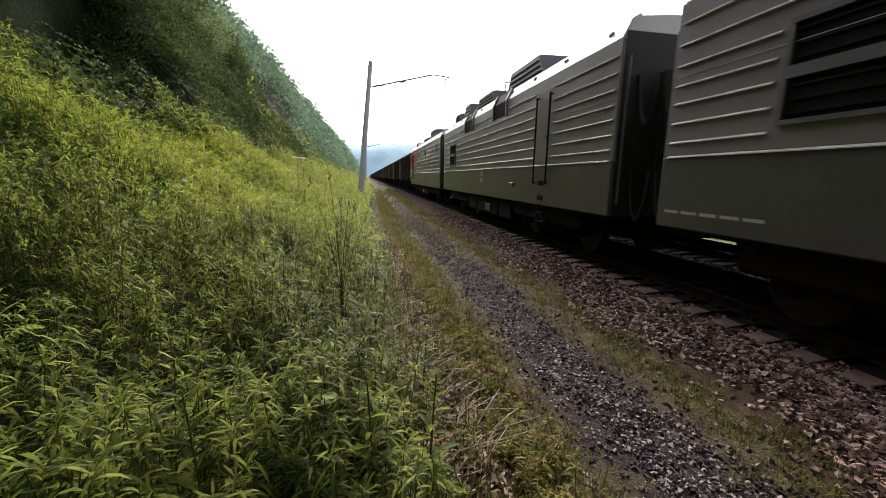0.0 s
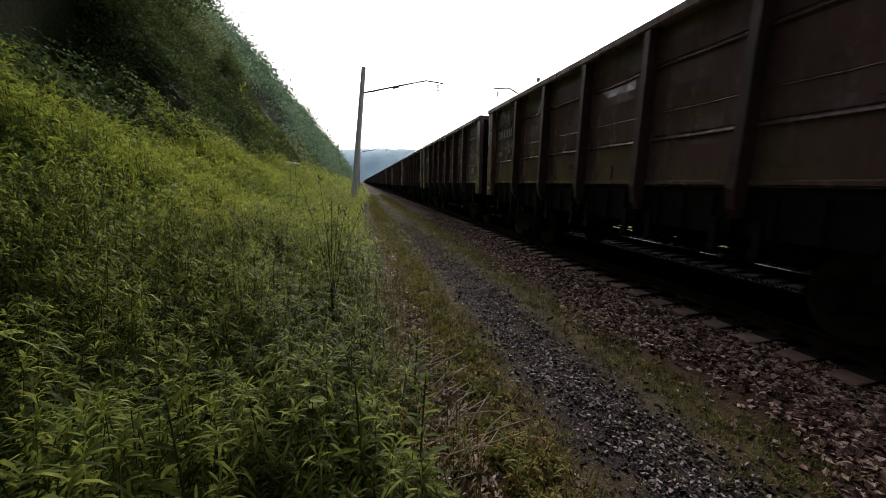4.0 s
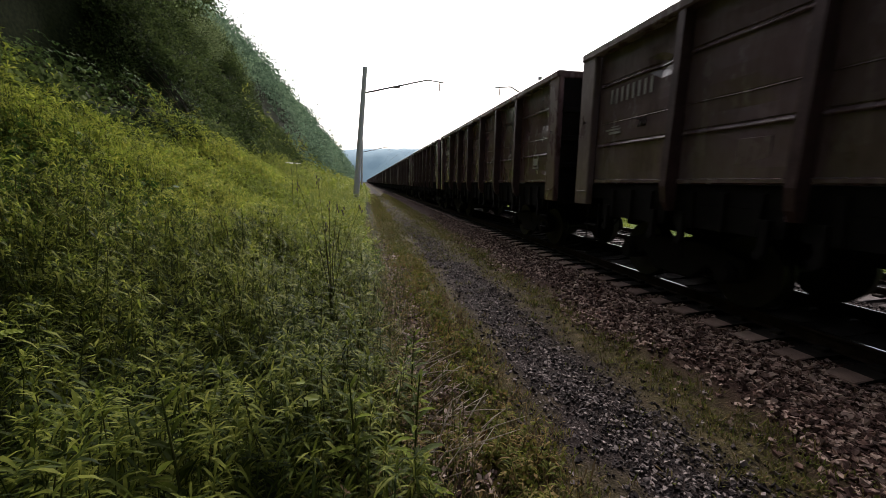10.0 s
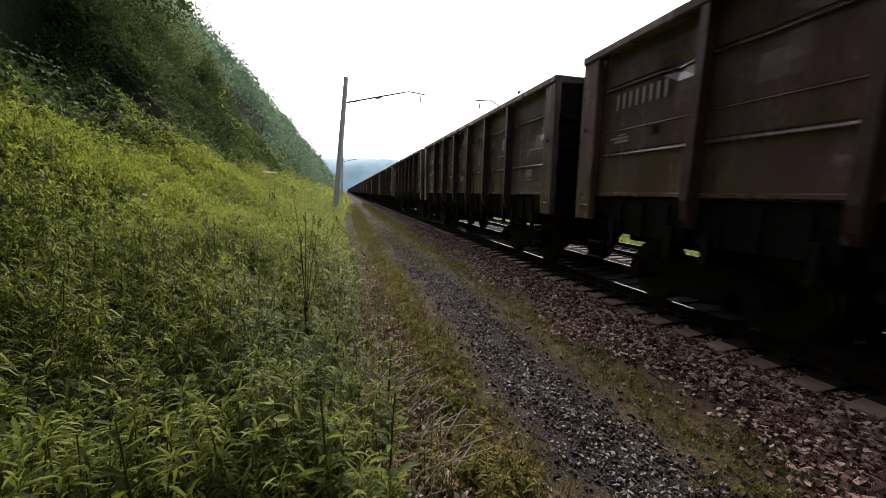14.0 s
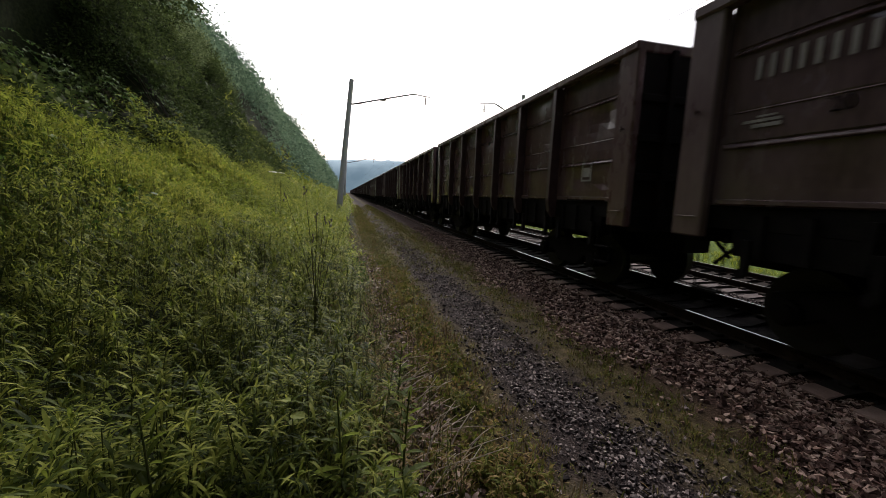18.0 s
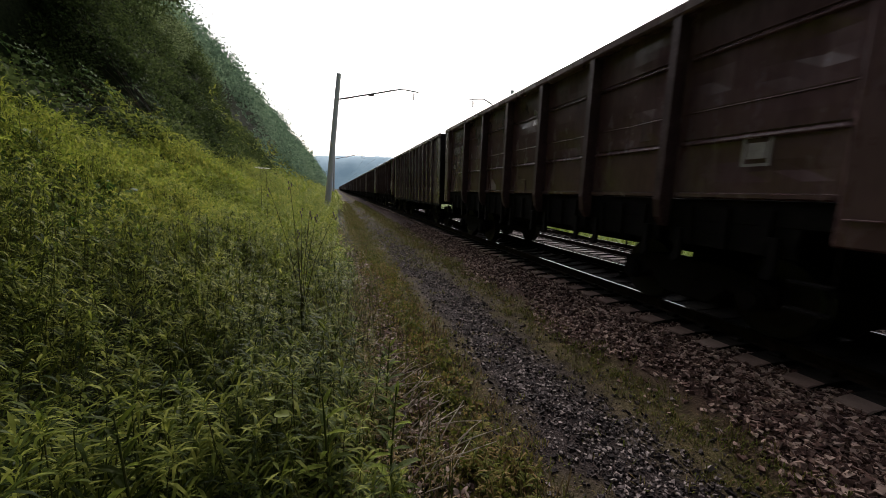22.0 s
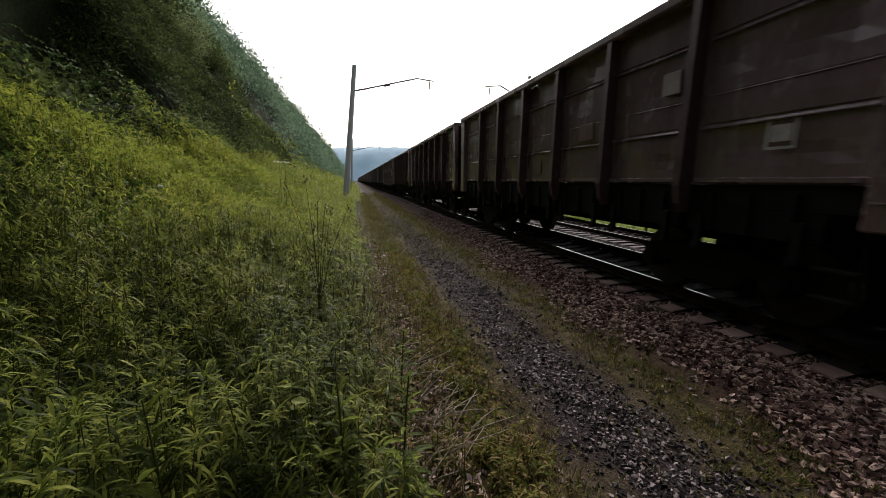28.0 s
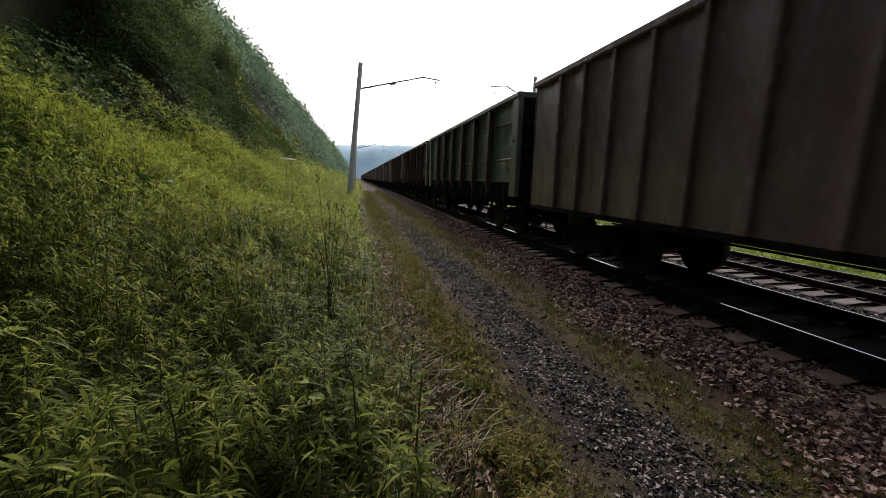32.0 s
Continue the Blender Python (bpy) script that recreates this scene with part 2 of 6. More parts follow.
M["worn_concrete"] = material("weathered_concrete", [(0.07, 0.057, 0.055), (0.105, 0.09, 0.086), (0.15, 0.13, 0.125)], 0.9, 0, 4, 60, 0.4, obj=0.25, gloss=0.04)
# leaf colour paled to stand for sky glare on the crowns
M["pale_leaf"] = material("glare_paled_leaf", [(0.07, 0.10, 0.04), (0.13, 0.17, 0.07), (0.20, 0.24, 0.12)], 0.7, 0, 0.4, 4, 0.1, island=0.4, translucent=0.5, gloss=0.04)
M["vine"] = material("dead_vine_stem", [(0.02, 0.014, 0.010), (0.045, 0.032, 0.022), (0.08, 0.06, 0.042)], 0.85, 0, 5, 30, 0.1, island=0.6, gloss=0.04)
M["litter"] = material("dead_leaf_litter", [(0.035, 0.02, 0.016), (0.085, 0.052, 0.042), (0.16, 0.11, 0.09), (0.28, 0.22, 0.18)], 0.7, 0, 4, 30, 0.1, island=0.9, translucent=0.15, gloss=0.05)
M["twig"] = material("bleached_twig", [(0.15, 0.11, 0.075), (0.25, 0.20, 0.145), (0.36, 0.31, 0.24)], 0.8, 0, 6, 40, 0.2, island=0.3)
M["white_flower"] = material("white_petals", [(0.6, 0.6, 0.5), (0.75, 0.75, 0.68)], 0.6, 0, 8, 40, 0.1, translucent=0.3)


def ground_material():
    """Soil, trodden grass, dark gravel and ballast in bands along the track, with ragged borders."""
    m = bpy.data.materials.new("trackside_ground")
    m.use_nodes = True
    n, l = m.node_tree.nodes, m.node_tree.links
    bsdf = n["Principled BSDF"]
    geo = n.new("ShaderNodeNewGeometry")
    sep = n.new("ShaderNodeSeparateXYZ")
    l.new(geo.outputs["Position"], sep.inputs[0])

    def noise_node(scale, detail=5):
        t = n.new("ShaderNodeTexNoise")
        t.inputs["Scale"].default_value, t.inputs["Detail"].default_value = scale, detail
        l.new(geo.outputs["Position"], t.inputs["Vector"])
        return t.outputs[0]

    wob = n.new("ShaderNodeMath")
    wob.operation = "MULTIPLY_ADD"
    wob.inputs[1].default_value = 1.3
    l.new(noise_node(1.1), wob.inputs[0])
    l.new(sep.outputs["X"], wob.inputs[2])
    shift = n.new("ShaderNodeMath")
    shift.operation = "SUBTRACT"
    shift.inputs[1].default_value = 0.65
    l.new(wob.outputs[0], shift.inputs[0])

    def ramp_of(src, stops):
        r = n.new("ShaderNodeValToRGB")
        els = r.color_ramp.elements
        for i, (p, c) in enumerate(stops):
            e = els[i] if i < 2 else els.new(p)
            e.position, e.color = p, (*c, 1)
        l.new(src, r.inputs[0])
        return r.outputs[0]

    fine, mid = noise_node(55, 6), noise_node(9, 5)
    soil = ramp_of(mid, [(0.35, (0.010, 0.014, 0.006)), (0.65, (0.022, 0.027, 0.010))])
    turf = ramp_of(mid, [(0.3, (0.032, 0.024, 0.014)), (0.5, (0.055, 0.046, 0.020)), (0.7, (0.085, 0.062, 0.036))])
    dark = ramp_of(fine, [(0.3, (0.008, 0.0062, 0.0058)), (0.5, (0.019, 0.0142, 0.013)), (0.72, (0.058, 0.045, 0.041))])
    brown = ramp_of(fine, [(0.3, (0.013, 0.0075, 0.006)), (0.5, (0.035, 0.020, 0.016)), (0.72, (0.095, 0.06, 0.048))])
    # stained bed, darkened further for the shade under the trains
    oily_shade = ramp_of(fine, [(0.3, (0.005, 0.004, 0.0036)), (0.5, (0.010, 0.008, 0.0075)), (0.72, (0.022, 0.018, 0.016))])
    field = ramp_of(mid, [(0.35, (0.05, 0.08, 0.02)), (0.65, (0.11, 0.15, 0.035))])
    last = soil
    for edge, width, col in ((0.35, 0.25, turf), (1.55, 0.2, dark), (2.55, 0.3, turf), (3.3, 0.3, brown), (4.75, 0.2, oily_shade), (7.5, 0.25, dark), (9.0, 0.2, oily_shade), (11.7, 0.4, field)):
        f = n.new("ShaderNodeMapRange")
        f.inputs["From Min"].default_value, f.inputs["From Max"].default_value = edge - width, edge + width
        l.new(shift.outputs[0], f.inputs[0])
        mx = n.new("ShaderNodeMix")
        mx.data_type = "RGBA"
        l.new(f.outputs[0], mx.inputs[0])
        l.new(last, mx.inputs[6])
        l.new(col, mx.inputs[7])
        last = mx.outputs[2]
    l.new(last, bsdf.inputs["Base Color"])
    bsdf.inputs["Roughness"].default_value = 0.95
    bsdf.inputs["Specular IOR Level"].default_value = 0.06
    b = n.new("ShaderNodeBump")
    b.inputs["Strength"].default_value, b.inputs["Distance"].default_value = 0.6, 0.03
    l.new(fine, b.inputs["Height"])
    l.new(b.outputs[0], bsdf.inputs["Normal"])
    return m


M["ground"] = ground_material()


# ---- mesh helpers ----
def mesh_of(bm, name, mat):
    me = bpy.data.meshes.new(name)
    bm.to_mesh(me)
    bm.free()
    for m in mat if isinstance(mat, (list, tuple)) else [mat]:
        me.materials.append(m)
    return me


def part(name, bm, mat, parent, label=""):
    """Links a bmesh, or a ready mesh, as one part under a thing or a part."""
    me = bm if isinstance(bm, bpy.types.Mesh) else mesh_of(bm, name, mat)
    ob = new(name, me)
    ob.parent = parent
    if label:
        tagged(ob, label)
    return ob


def thing(name, label, category, group="", at=(0, 0, 0)):
    ob = new(name)
    ob.empty_display_size = 0.3
    ob.location = at
    return tagged(ob, label, category, group)


def box(bm, x0, x1, y0, y1, z0, z1, bevel=0.0, mi=0):
    r = bmesh.ops.create_cube(bm, size=1, matrix=Matrix.Translation(((x0 + x1) / 2, (y0 + y1) / 2, (z0 + z1) / 2)) @ Matrix.Diagonal((x1 - x0, y1 - y0, z1 - z0, 1)))
    fs = {f for v in r["verts"] for f in v.link_faces}
    for f in fs:
        f.material_index = mi
    if bevel:
        es = {e for f in fs for e in f.edges}
        bmesh.ops.bevel(bm, geom=list(es), offset=bevel, segments=1, affect="EDGES", material=mi)
    return bm


def boxed(*a, **k):
    return box(bmesh.new(), *a, **k)


def rod(bm, a, b, r, n=8, r2=None, caps=True, mi=0):
    a, b = Vector(a), Vector(b)
    d = b - a
    m = Matrix.Translation((a + b) / 2) @ d.to_track_quat("Z", "Y").to_matrix().to_4x4()
    g = bmesh.ops.create_cone(bm, cap_ends=caps, segments=n, radius1=r, radius2=r if r2 is None else r2, depth=d.length, matrix=m)
    for f in {f for v in g["verts"] for f in v.link_faces}:
        f.material_index = mi
    return bm


def prism(bm, poly, x0, x1, mi=0):
    """A (y, z) outline, extruded along x."""
    a = [bm.verts.new((x0, y, z)) for y, z in poly]
    b = [bm.verts.new((x1, y, z)) for y, z in poly]
    k = len(poly)
    fs = [bm.faces.new(a), bm.faces.new(b[::-1])]
    for i in range(k):
        fs.append(bm.faces.new((a[i], b[i], b[(i + 1) % k], a[(i + 1) % k])))
    for f in fs:
        f.material_index = mi
    bmesh.ops.recalc_face_normals(bm, faces=fs)
    return bm


def mesh_np(name, verts, faces, mat):
    """A mesh from arrays: verts (n, 3); faces, a list of arrays (k, 3) or (k, 4)."""
    me = bpy.data.meshes.new(name)
    verts = np.ascontiguousarray(verts, dtype=np.float32)
    loops = np.concatenate([f.ravel() for f in faces]).astype(np.int32)
    sizes = np.concatenate([np.full(len(f), f.shape[1]) for f in faces])
    me.vertices.add(len(verts))
    me.vertices.foreach_set("co", verts.ravel())
    me.loops.add(len(loops))
    me.loops.foreach_set("vertex_index", loops)
    me.polygons.add(len(sizes))
    me.polygons.foreach_set("loop_start", np.concatenate([[0], np.cumsum(sizes)[:-1]]).astype(np.int32))
    me.update(calc_edges=True)
    me.materials.append(mat)
    return me


def stuff(name, me, label, category):
    return tagged(new(name, me), label, category, kind="stuff")


rng = np.random.default_rng(7)


# ---- ground ----
PROFILE_X = [-2500, -400, -120, -60, -34, -22, -16, -12, -9, -7.6, -6.5, -5, -2.8, -1.2, 0.2, 1.0, 2.2, 3.0, 4.1, 4.4, 5.78, 7.2, 7.6, 8.1, 8.45, 8.78, 9.0, 9.88, 11.4, 12.6, 15, 22, 60, 400, 2500]
PROFILE_Z = [60, 60, 48, 38, 31, 23.2, 17.6, 12.2, 6.7, 3.9, 2.4, 1.5, 0.15, -0.42, -0.52, -0.5, -0.5, -0.47, -0.35, -0.33, -0.35, -0.33, -0.42, -0.52, -0.515, -0.515, -0.53, -0.535, -0.54, -0.62, -0.25, 0.3, -2, -6, -10]


def ground_z(x, y):
    z = np.interp(x, PROFILE_X, PROFILE_Z)
    w = np.clip((-np.asarray(x, float) - 2.0) / 4.0, 0, 1)
    z = z + w * (0.35 * np.sin(0.55 * y + 0.3 * x) + 0.25 * np.sin(1.3 * y - 0.8 * x + 1))
    w2 = np.clip((-np.asarray(x, float) - 7.0) / 5.0, 0, 1)
    z = z + w2 * (0.9 * np.sin(0.21 * y + 1.1) + 0.8 * np.sin(0.5 * y + 0.4 * x) + 0.6 * np.sin(0.95 * y - 0.5 * x + 2))
    # an overhung hollow, cut into the foot of the bank so that it lies dark
    x = np.asarray(x, float)
    y = np.asarray(y, float)
    wy = np.clip((y - 6.5) / 1.5, 0, 1) * np.clip((19.5 - y) / 2.5, 0, 1)
    cut = np.where(x > -10.7, 3.5 + 0.25 * (-7 - x) + 0.35 * np.sin(2.1 * y + 1.7 * x) + 0.25 * np.sin(3.7 * x - 1.1 * y), 1e3)
    z = np.where(x < -6.6, z + wy * (np.minimum(z, cut) - z), z)
    # unseen deep wooded cutting along the line, added behind the viewer to block skylight
    r = np.clip((-5 - y) / 14, 0, 1)
    return z + r * (np.clip(1.7 * (2.2 - x), 0, 24) * (x > -40) + np.clip(1.7 * (x - 13.4), 0, 30))


def build_ground():
    xs = np.unique(np.concatenate([np.linspace(-7, 14, 106), np.linspace(-40, -13, 28), np.linspace(-13, -7, 25), np.array(PROFILE_X), [-1500, -800, -250, -90, 30, 45, 100, 200, 800, 1500]]))
    ys = np.unique(np.concatenate([np.linspace(-12, 24, 121), np.linspace(24, 120, 65), np.linspace(120, 700, 59), [-2500, -800, -200, -60, -30, 900, 1200, 1600, 2200, 3200, 4500]]))
    X, Y = np.meshgrid(xs, ys)
    Z = ground_z(X, Y)
    near = (np.abs(X - 1.0) < 6) & (Y > -12) & (Y < 60)
    rough = np.array([noise.noise((x * 1.7, y * 1.7, 0.3)) * 0.5 + noise.noise((x * 5, y * 5, 2)) * 0.22 for x, y in zip(X[near], Y[near])])
    Z[near] += rough * np.interp(X[near], [-4, -1, 0.5, 2.8, 3.6, 4.2, 8], [0.2, 0.16, 0.08, 0.06, 0.06, 0.012, 0.012])
    bank = (X < -5.5) & (X > -14) & (Y > 4) & (Y < 45)
    Z[bank] += np.array([0.5 * noise.noise((x * 0.9, y * 0.9, 8)) + 0.25 * noise.noise((x * 2.3, y * 2.3, 5)) for x, y in zip(X[bank], Y[bank])])
    # the slope sinks towards the valley's end
    Z = np.where((X < -6) & (Y > 500), Z * np.clip(1 - (Y - 500) / 900, 0.05, 1), Z)
    h, w = X.shape
    idx = np.arange(h * w).reshape(h, w)
    f = np.stack([idx[:-1, :-1], idx[:-1, 1:], idx[1:, 1:], idx[1:, :-1]], -1).reshape(-1, 4)
    me = mesh_np("ground", np.stack([X, Y, Z], -1).reshape(-1, 3), [f], M["ground"])
    me.polygons.foreach_set("use_smooth", np.ones(len(f), bool))
    ob = tagged(new("ground", me), "trackside ground with worn grass and gravel strips", "ground", kind="structure")
    return ob


build_ground()


def build_backdrop():
    """The wooded ridge that closes the valley; haze is painted in as blue and a glow."""
    m = bpy.data.materials.new("haze_painted_ridge")
    m.use_nodes = True
    n, l = m.node_tree.nodes, m.node_tree.links
    nz = n.new("ShaderNodeTexNoise")
    nz.inputs["Scale"].default_value, nz.inputs["Detail"].default_value = 0.012, 8
    tc = n.new("ShaderNodeTexCoord")
    l.new(tc.outputs["Object"], nz.inputs["Vector"])
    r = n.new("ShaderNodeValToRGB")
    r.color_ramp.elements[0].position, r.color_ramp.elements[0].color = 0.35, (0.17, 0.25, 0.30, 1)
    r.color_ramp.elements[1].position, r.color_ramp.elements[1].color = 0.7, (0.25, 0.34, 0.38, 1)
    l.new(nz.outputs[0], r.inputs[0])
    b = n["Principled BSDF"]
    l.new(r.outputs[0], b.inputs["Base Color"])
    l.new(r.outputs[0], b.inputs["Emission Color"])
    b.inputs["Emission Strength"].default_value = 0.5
    b.inputs["Roughness"].default_value = 1.0
    xs = np.linspace(-900, 2200, 260)
    rows = []
    for k, (y, s) in enumerate(((1500, 0.0), (1540, 0.35), (1600, 0.7), (1680, 0.93), (1760, 1.0), (2000, 0.9))):
        top = 132 + 22 * np.sin(xs / 330 + 0.6) - 0.018 * np.abs(xs) + np.array([6 * noise.noise((x * 0.03, k, 0)) + 2.5 * noise.noise((x * 0.12, k, 5)) for x in xs])
        rows.append(np.stack([xs, np.full_like(xs, y), -12 + (top + 12) * s], -1))
    V = np.array(rows)
    h, w = V.shape[:2]
    idx = np.arange(h * w).reshape(h, w)
    f = np.stack([idx[:-1, :-1], idx[:-1, 1:], idx[1:, 1:], idx[1:, :-1]], -1).reshape(-1, 4)
    tagged(new("backdrop", mesh_np("backdrop", V.reshape(-1, 3), [f], m)), "distant wooded ridge, coloured blue and glowing faintly for haze", "ridge", kind="structure")


build_backdrop()


# ---- tracks ----
def rail_mesh(mat_side, length):
    bm = bmesh.new()
    out = [(-0.075, -0.18), (0.075, -0.18), (0.075, -0.165), (0.012, -0.14), (0.012, -0.045), (0.036, -0.035), (0.036, -0.003), (-0.036, -0.003), (-0.036, -0.035), (-0.012, -0.045), (-0.012, -0.14), (-0.075, -0.165)]
    out = [(x, max(z, -0.155)) for x, z in out]
    a = [bm.verts.new((x, -60, z)) for x, z in out]
    b = [bm.verts.new((x, length, z)) for x, z in out]
    for i in range(len(out)):
        bm.faces.new((a[i], a[(i + 1) % 12], b[(i + 1) % 12], b[i]))
    bm.faces.new(a[::-1])
    bm.faces.new(b)
    return mesh_of(bm, "rail", mat_side)


def build_track(xc, rail_z, concrete, name, label, span, half=1.42, shade_within=1.15):
    tr = thing(name, label, "railway track", "railway tracks", (xc, 0, rail_z))
    tr["kind"] = "structure"
    rm = rail_mesh(M["rail_side"], 900)
    hm = mesh_of(boxed(-0.010, 0.010, -60, 900, -0.0025, 0.003), "running_surface", M["rail_top"])
    for s in (-1, 1):
        r = part("rail", rm, None, tr, "rusty steel rail")
        r.location.x = s * GAUGE
        part("running_surface", hm, None, r, "polished running surface")
    bm = bmesh.new()
    out = [(-half, -0.4), (half, -0.4), (half, -0.17), (half - 0.06, -0.155), (1.18, -0.152), (0.6, -0.15), (0.25, -0.21), (-0.25, -0.21), (-0.6, -0.15), (-1.18, -0.152), (0.06 - half, -0.155), (-half, -0.17)]
    a = [bm.verts.new((x, -0.13, z)) for x, z in out]
    b = [bm.verts.new((x, 0.13, z)) for x, z in out]
    for i in range(len(out)):
        bm.faces.new((a[i], a[(i + 1) % 12], b[(i + 1) % 12], b[i]))
    bm.faces.new(a[::-1])
    bm.faces.new(b)
    bmesh.ops.bevel(bm, geom=[e for e in bm.edges], offset=0.012, segments=1, affect="EDGES")
    for s in (-1, 1):
        box(bm, s * GAUGE - 0.2, s * GAUGE - 0.09, -0.06, 0.06, -0.16, -0.11, 0.01, 1)
        box(bm, s * GAUGE + 0.09, s * GAUGE + 0.2, -0.06, 0.06, -0.16, -0.11, 0.01, 1)
    # all but the sleeper ends takes the shaded colour
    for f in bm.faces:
        if abs(f.calc_center_median().x) < shade_within:
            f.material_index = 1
    sm = mesh_of(bm, "sleeper", [concrete, M["sleeper_shade"]])
    y, i = span[0], 0
    while y < span[1]:
        s = part("sleeper", sm, None, tr)
        s.location = (random.uniform(-0.025, 0.025), y, random.uniform(-0.012, 0.006))
        s.rotation_euler.z = random.uniform(-0.012, 0.012)
        y += 0.469
    # the sleepers far off, in one mesh, wholly in the shaded colour
    vs, fs = [], []
    while y < 420:
        k = len(vs)
        vs += [(-1.42, y - 0.13, -0.4), (1.42, y - 0.13, -0.4), (1.42, y + 0.13, -0.4), (-1.42, y + 0.13, -0.4), (-1.42, y - 0.12, -0.155), (1.42, y - 0.12, -0.155), (1.42, y + 0.12, -0.155), (-1.42, y + 0.12, -0.155)]
        fs += [(k + 4, k + 5, k + 6, k + 7), (k, k + 1, k + 5, k + 4), (k + 1, k + 2, k + 6, k + 5), (k + 2, k + 3, k + 7, k + 6), (k + 3, k, k + 4, k + 7)]
        y += 0.469
    far = part("sleepers", mesh_np("far_sleepers", np.array(vs), [np.array(fs)], M["sleeper_shade"]), None, tr)
    far["kind"] = "stuff"
    return tr


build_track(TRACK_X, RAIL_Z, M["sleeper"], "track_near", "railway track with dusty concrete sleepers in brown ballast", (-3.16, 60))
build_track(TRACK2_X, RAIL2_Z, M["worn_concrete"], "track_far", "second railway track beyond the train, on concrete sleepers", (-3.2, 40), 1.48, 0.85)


# ---- rolling stock ----
WHEEL_R = 0.475


def wheelset_mesh():
    bm = bmesh.new()
    rod(bm, (-1.1, 0, 0), (1.1, 0, 0), 0.085, 12)
    for s in (-1, 1):
        x = s * GAUGE
        rod(bm, (x - 0.065, 0, 0), (x + 0.065, 0, 0), WHEEL_R - 0.004, 24)
        rod(bm, (x - s * 0.065, 0, 0), (x - s * 0.10, 0, 0), WHEEL_R + 0.028, 24)
        rod(bm, (x + s * 0.06, 0, 0), (x + s * 0.085, 0, 0), 0.37, 24, 0.2)
        rod(bm, (x + s * 0.08, 0, 0), (x + s * 0.13, 0, 0), 0.13, 16)
        for k in range(3):
            a = k * 2.094
            box(bm, x + s * 0.075 - 0.01, x + s * 0.075 + 0.01, 0.25 * math.cos(a) - 0.03, 0.25 * math.cos(a) + 0.03, 0.25 * math.sin(a) - 0.03, 0.25 * math.sin(a) + 0.03)
    return mesh_of(bm, "wheelset", M["wheel"])


def side_frame_mesh(base):
    bm = bmesh.new()
    h = base / 2
    out = [(-h - 0.22, 0.42), (-h - 0.22, 0.66), (-h + 0.1, 0.74), (-0.55, 0.80), (0.55, 0.80), (h - 0.1, 0.74), (h + 0.22, 0.66), (h + 0.22, 0.42), (h - 0.2, 0.42), (h - 0.32, 0.5), (0.36, 0.26), (-0.36, 0.26), (-h + 0.32, 0.5), (-h + 0.2, 0.42)]
    prism(bm, out, -0.09, 0.09)
    bmesh.ops.bevel(bm, geom=list(bm.edges), offset=0.018, segments=1, affect="EDGES")
    for y in (-h, h):
        rod(bm, (-0.13, y, WHEEL_R), (0.16, y, WHEEL_R), 0.15, 16)
        rod(bm, (0.15, y, WHEEL_R), (0.19, y, WHEEL_R), 0.10, 12)
    return mesh_of(bm, "side_frame", M["iron"])


def spring_mesh():
    bm = bmesh.new()
    for dy in (-0.17, 0, 0.17):
        for k in range(5):
            rod(bm, (0, dy, 0.31 + k * 0.055), (0, dy, 0.345 + k * 0.055), 0.075, 10)
    return mesh_of(bm, "spring_group", M["sill"])


WM, SF, SP = wheelset_mesh(), side_frame_mesh(1.85), spring_mesh()
SFL = side_frame_mesh(2.9)


def add_bogie(owner, y, base=1.85, frame_mesh=None):
    bm = bmesh.new()
    box(bm, -1.12, 1.12, -0.22, 0.22, 0.5, 0.78, 0.03)
    for s in (-1, 1):
        box(bm, -0.9, 0.9, s * (base / 2 - 0.52) - 0.05, s * (base / 2 - 0.52) + 0.05, 0.33, 0.45, 0.015)
    rod(bm, (0, 0, 0.7), (0, 0, 0.95), 0.2, 16)
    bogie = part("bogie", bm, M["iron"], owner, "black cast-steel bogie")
    bogie.location = (0, y, RAIL_Z)
    for s in (-1, 1):
        f = part("side_frame", frame_mesh or SF, None, bogie)
        f.location.x = s * 1.02
        f.rotation_euler.z = 0 if s > 0 else math.pi
        p = part("spring_group", SP, None, bogie)
        p.location.x = s * 1.02
    for s in (-1, 1):
        w = part("wheelset", WM, None, bogie, "dark wheelset with polished treads")
        w.location = (0, s * base / 2, WHEEL_R)
    return bogie


def coupler_mesh():
    bm = bmesh.new()
    box(bm, -0.09, 0.09, -0.1, 0.42, 0.98, 1.14, 0.02)
    box(bm, -0.2, 0.2, 0.38, 0.52, 0.92, 1.2, 0.04)
    box(bm, 0.06, 0.22, 0.48, 0.66, 0.95, 1.17, 0.04)
    rod(bm, (-0.35, 0.05, 0.95), (-0.4, 0.36, 0.62), 0.03, 8)
    return mesh_of(bm, "coupler", M["iron"])


CPL = coupler_mesh()
HALF = 6.5
TOP, FLOOR = 3.92, 1.50
POSTS = [-HALF + 2.35 + 1.66 * i for i in range(6)]


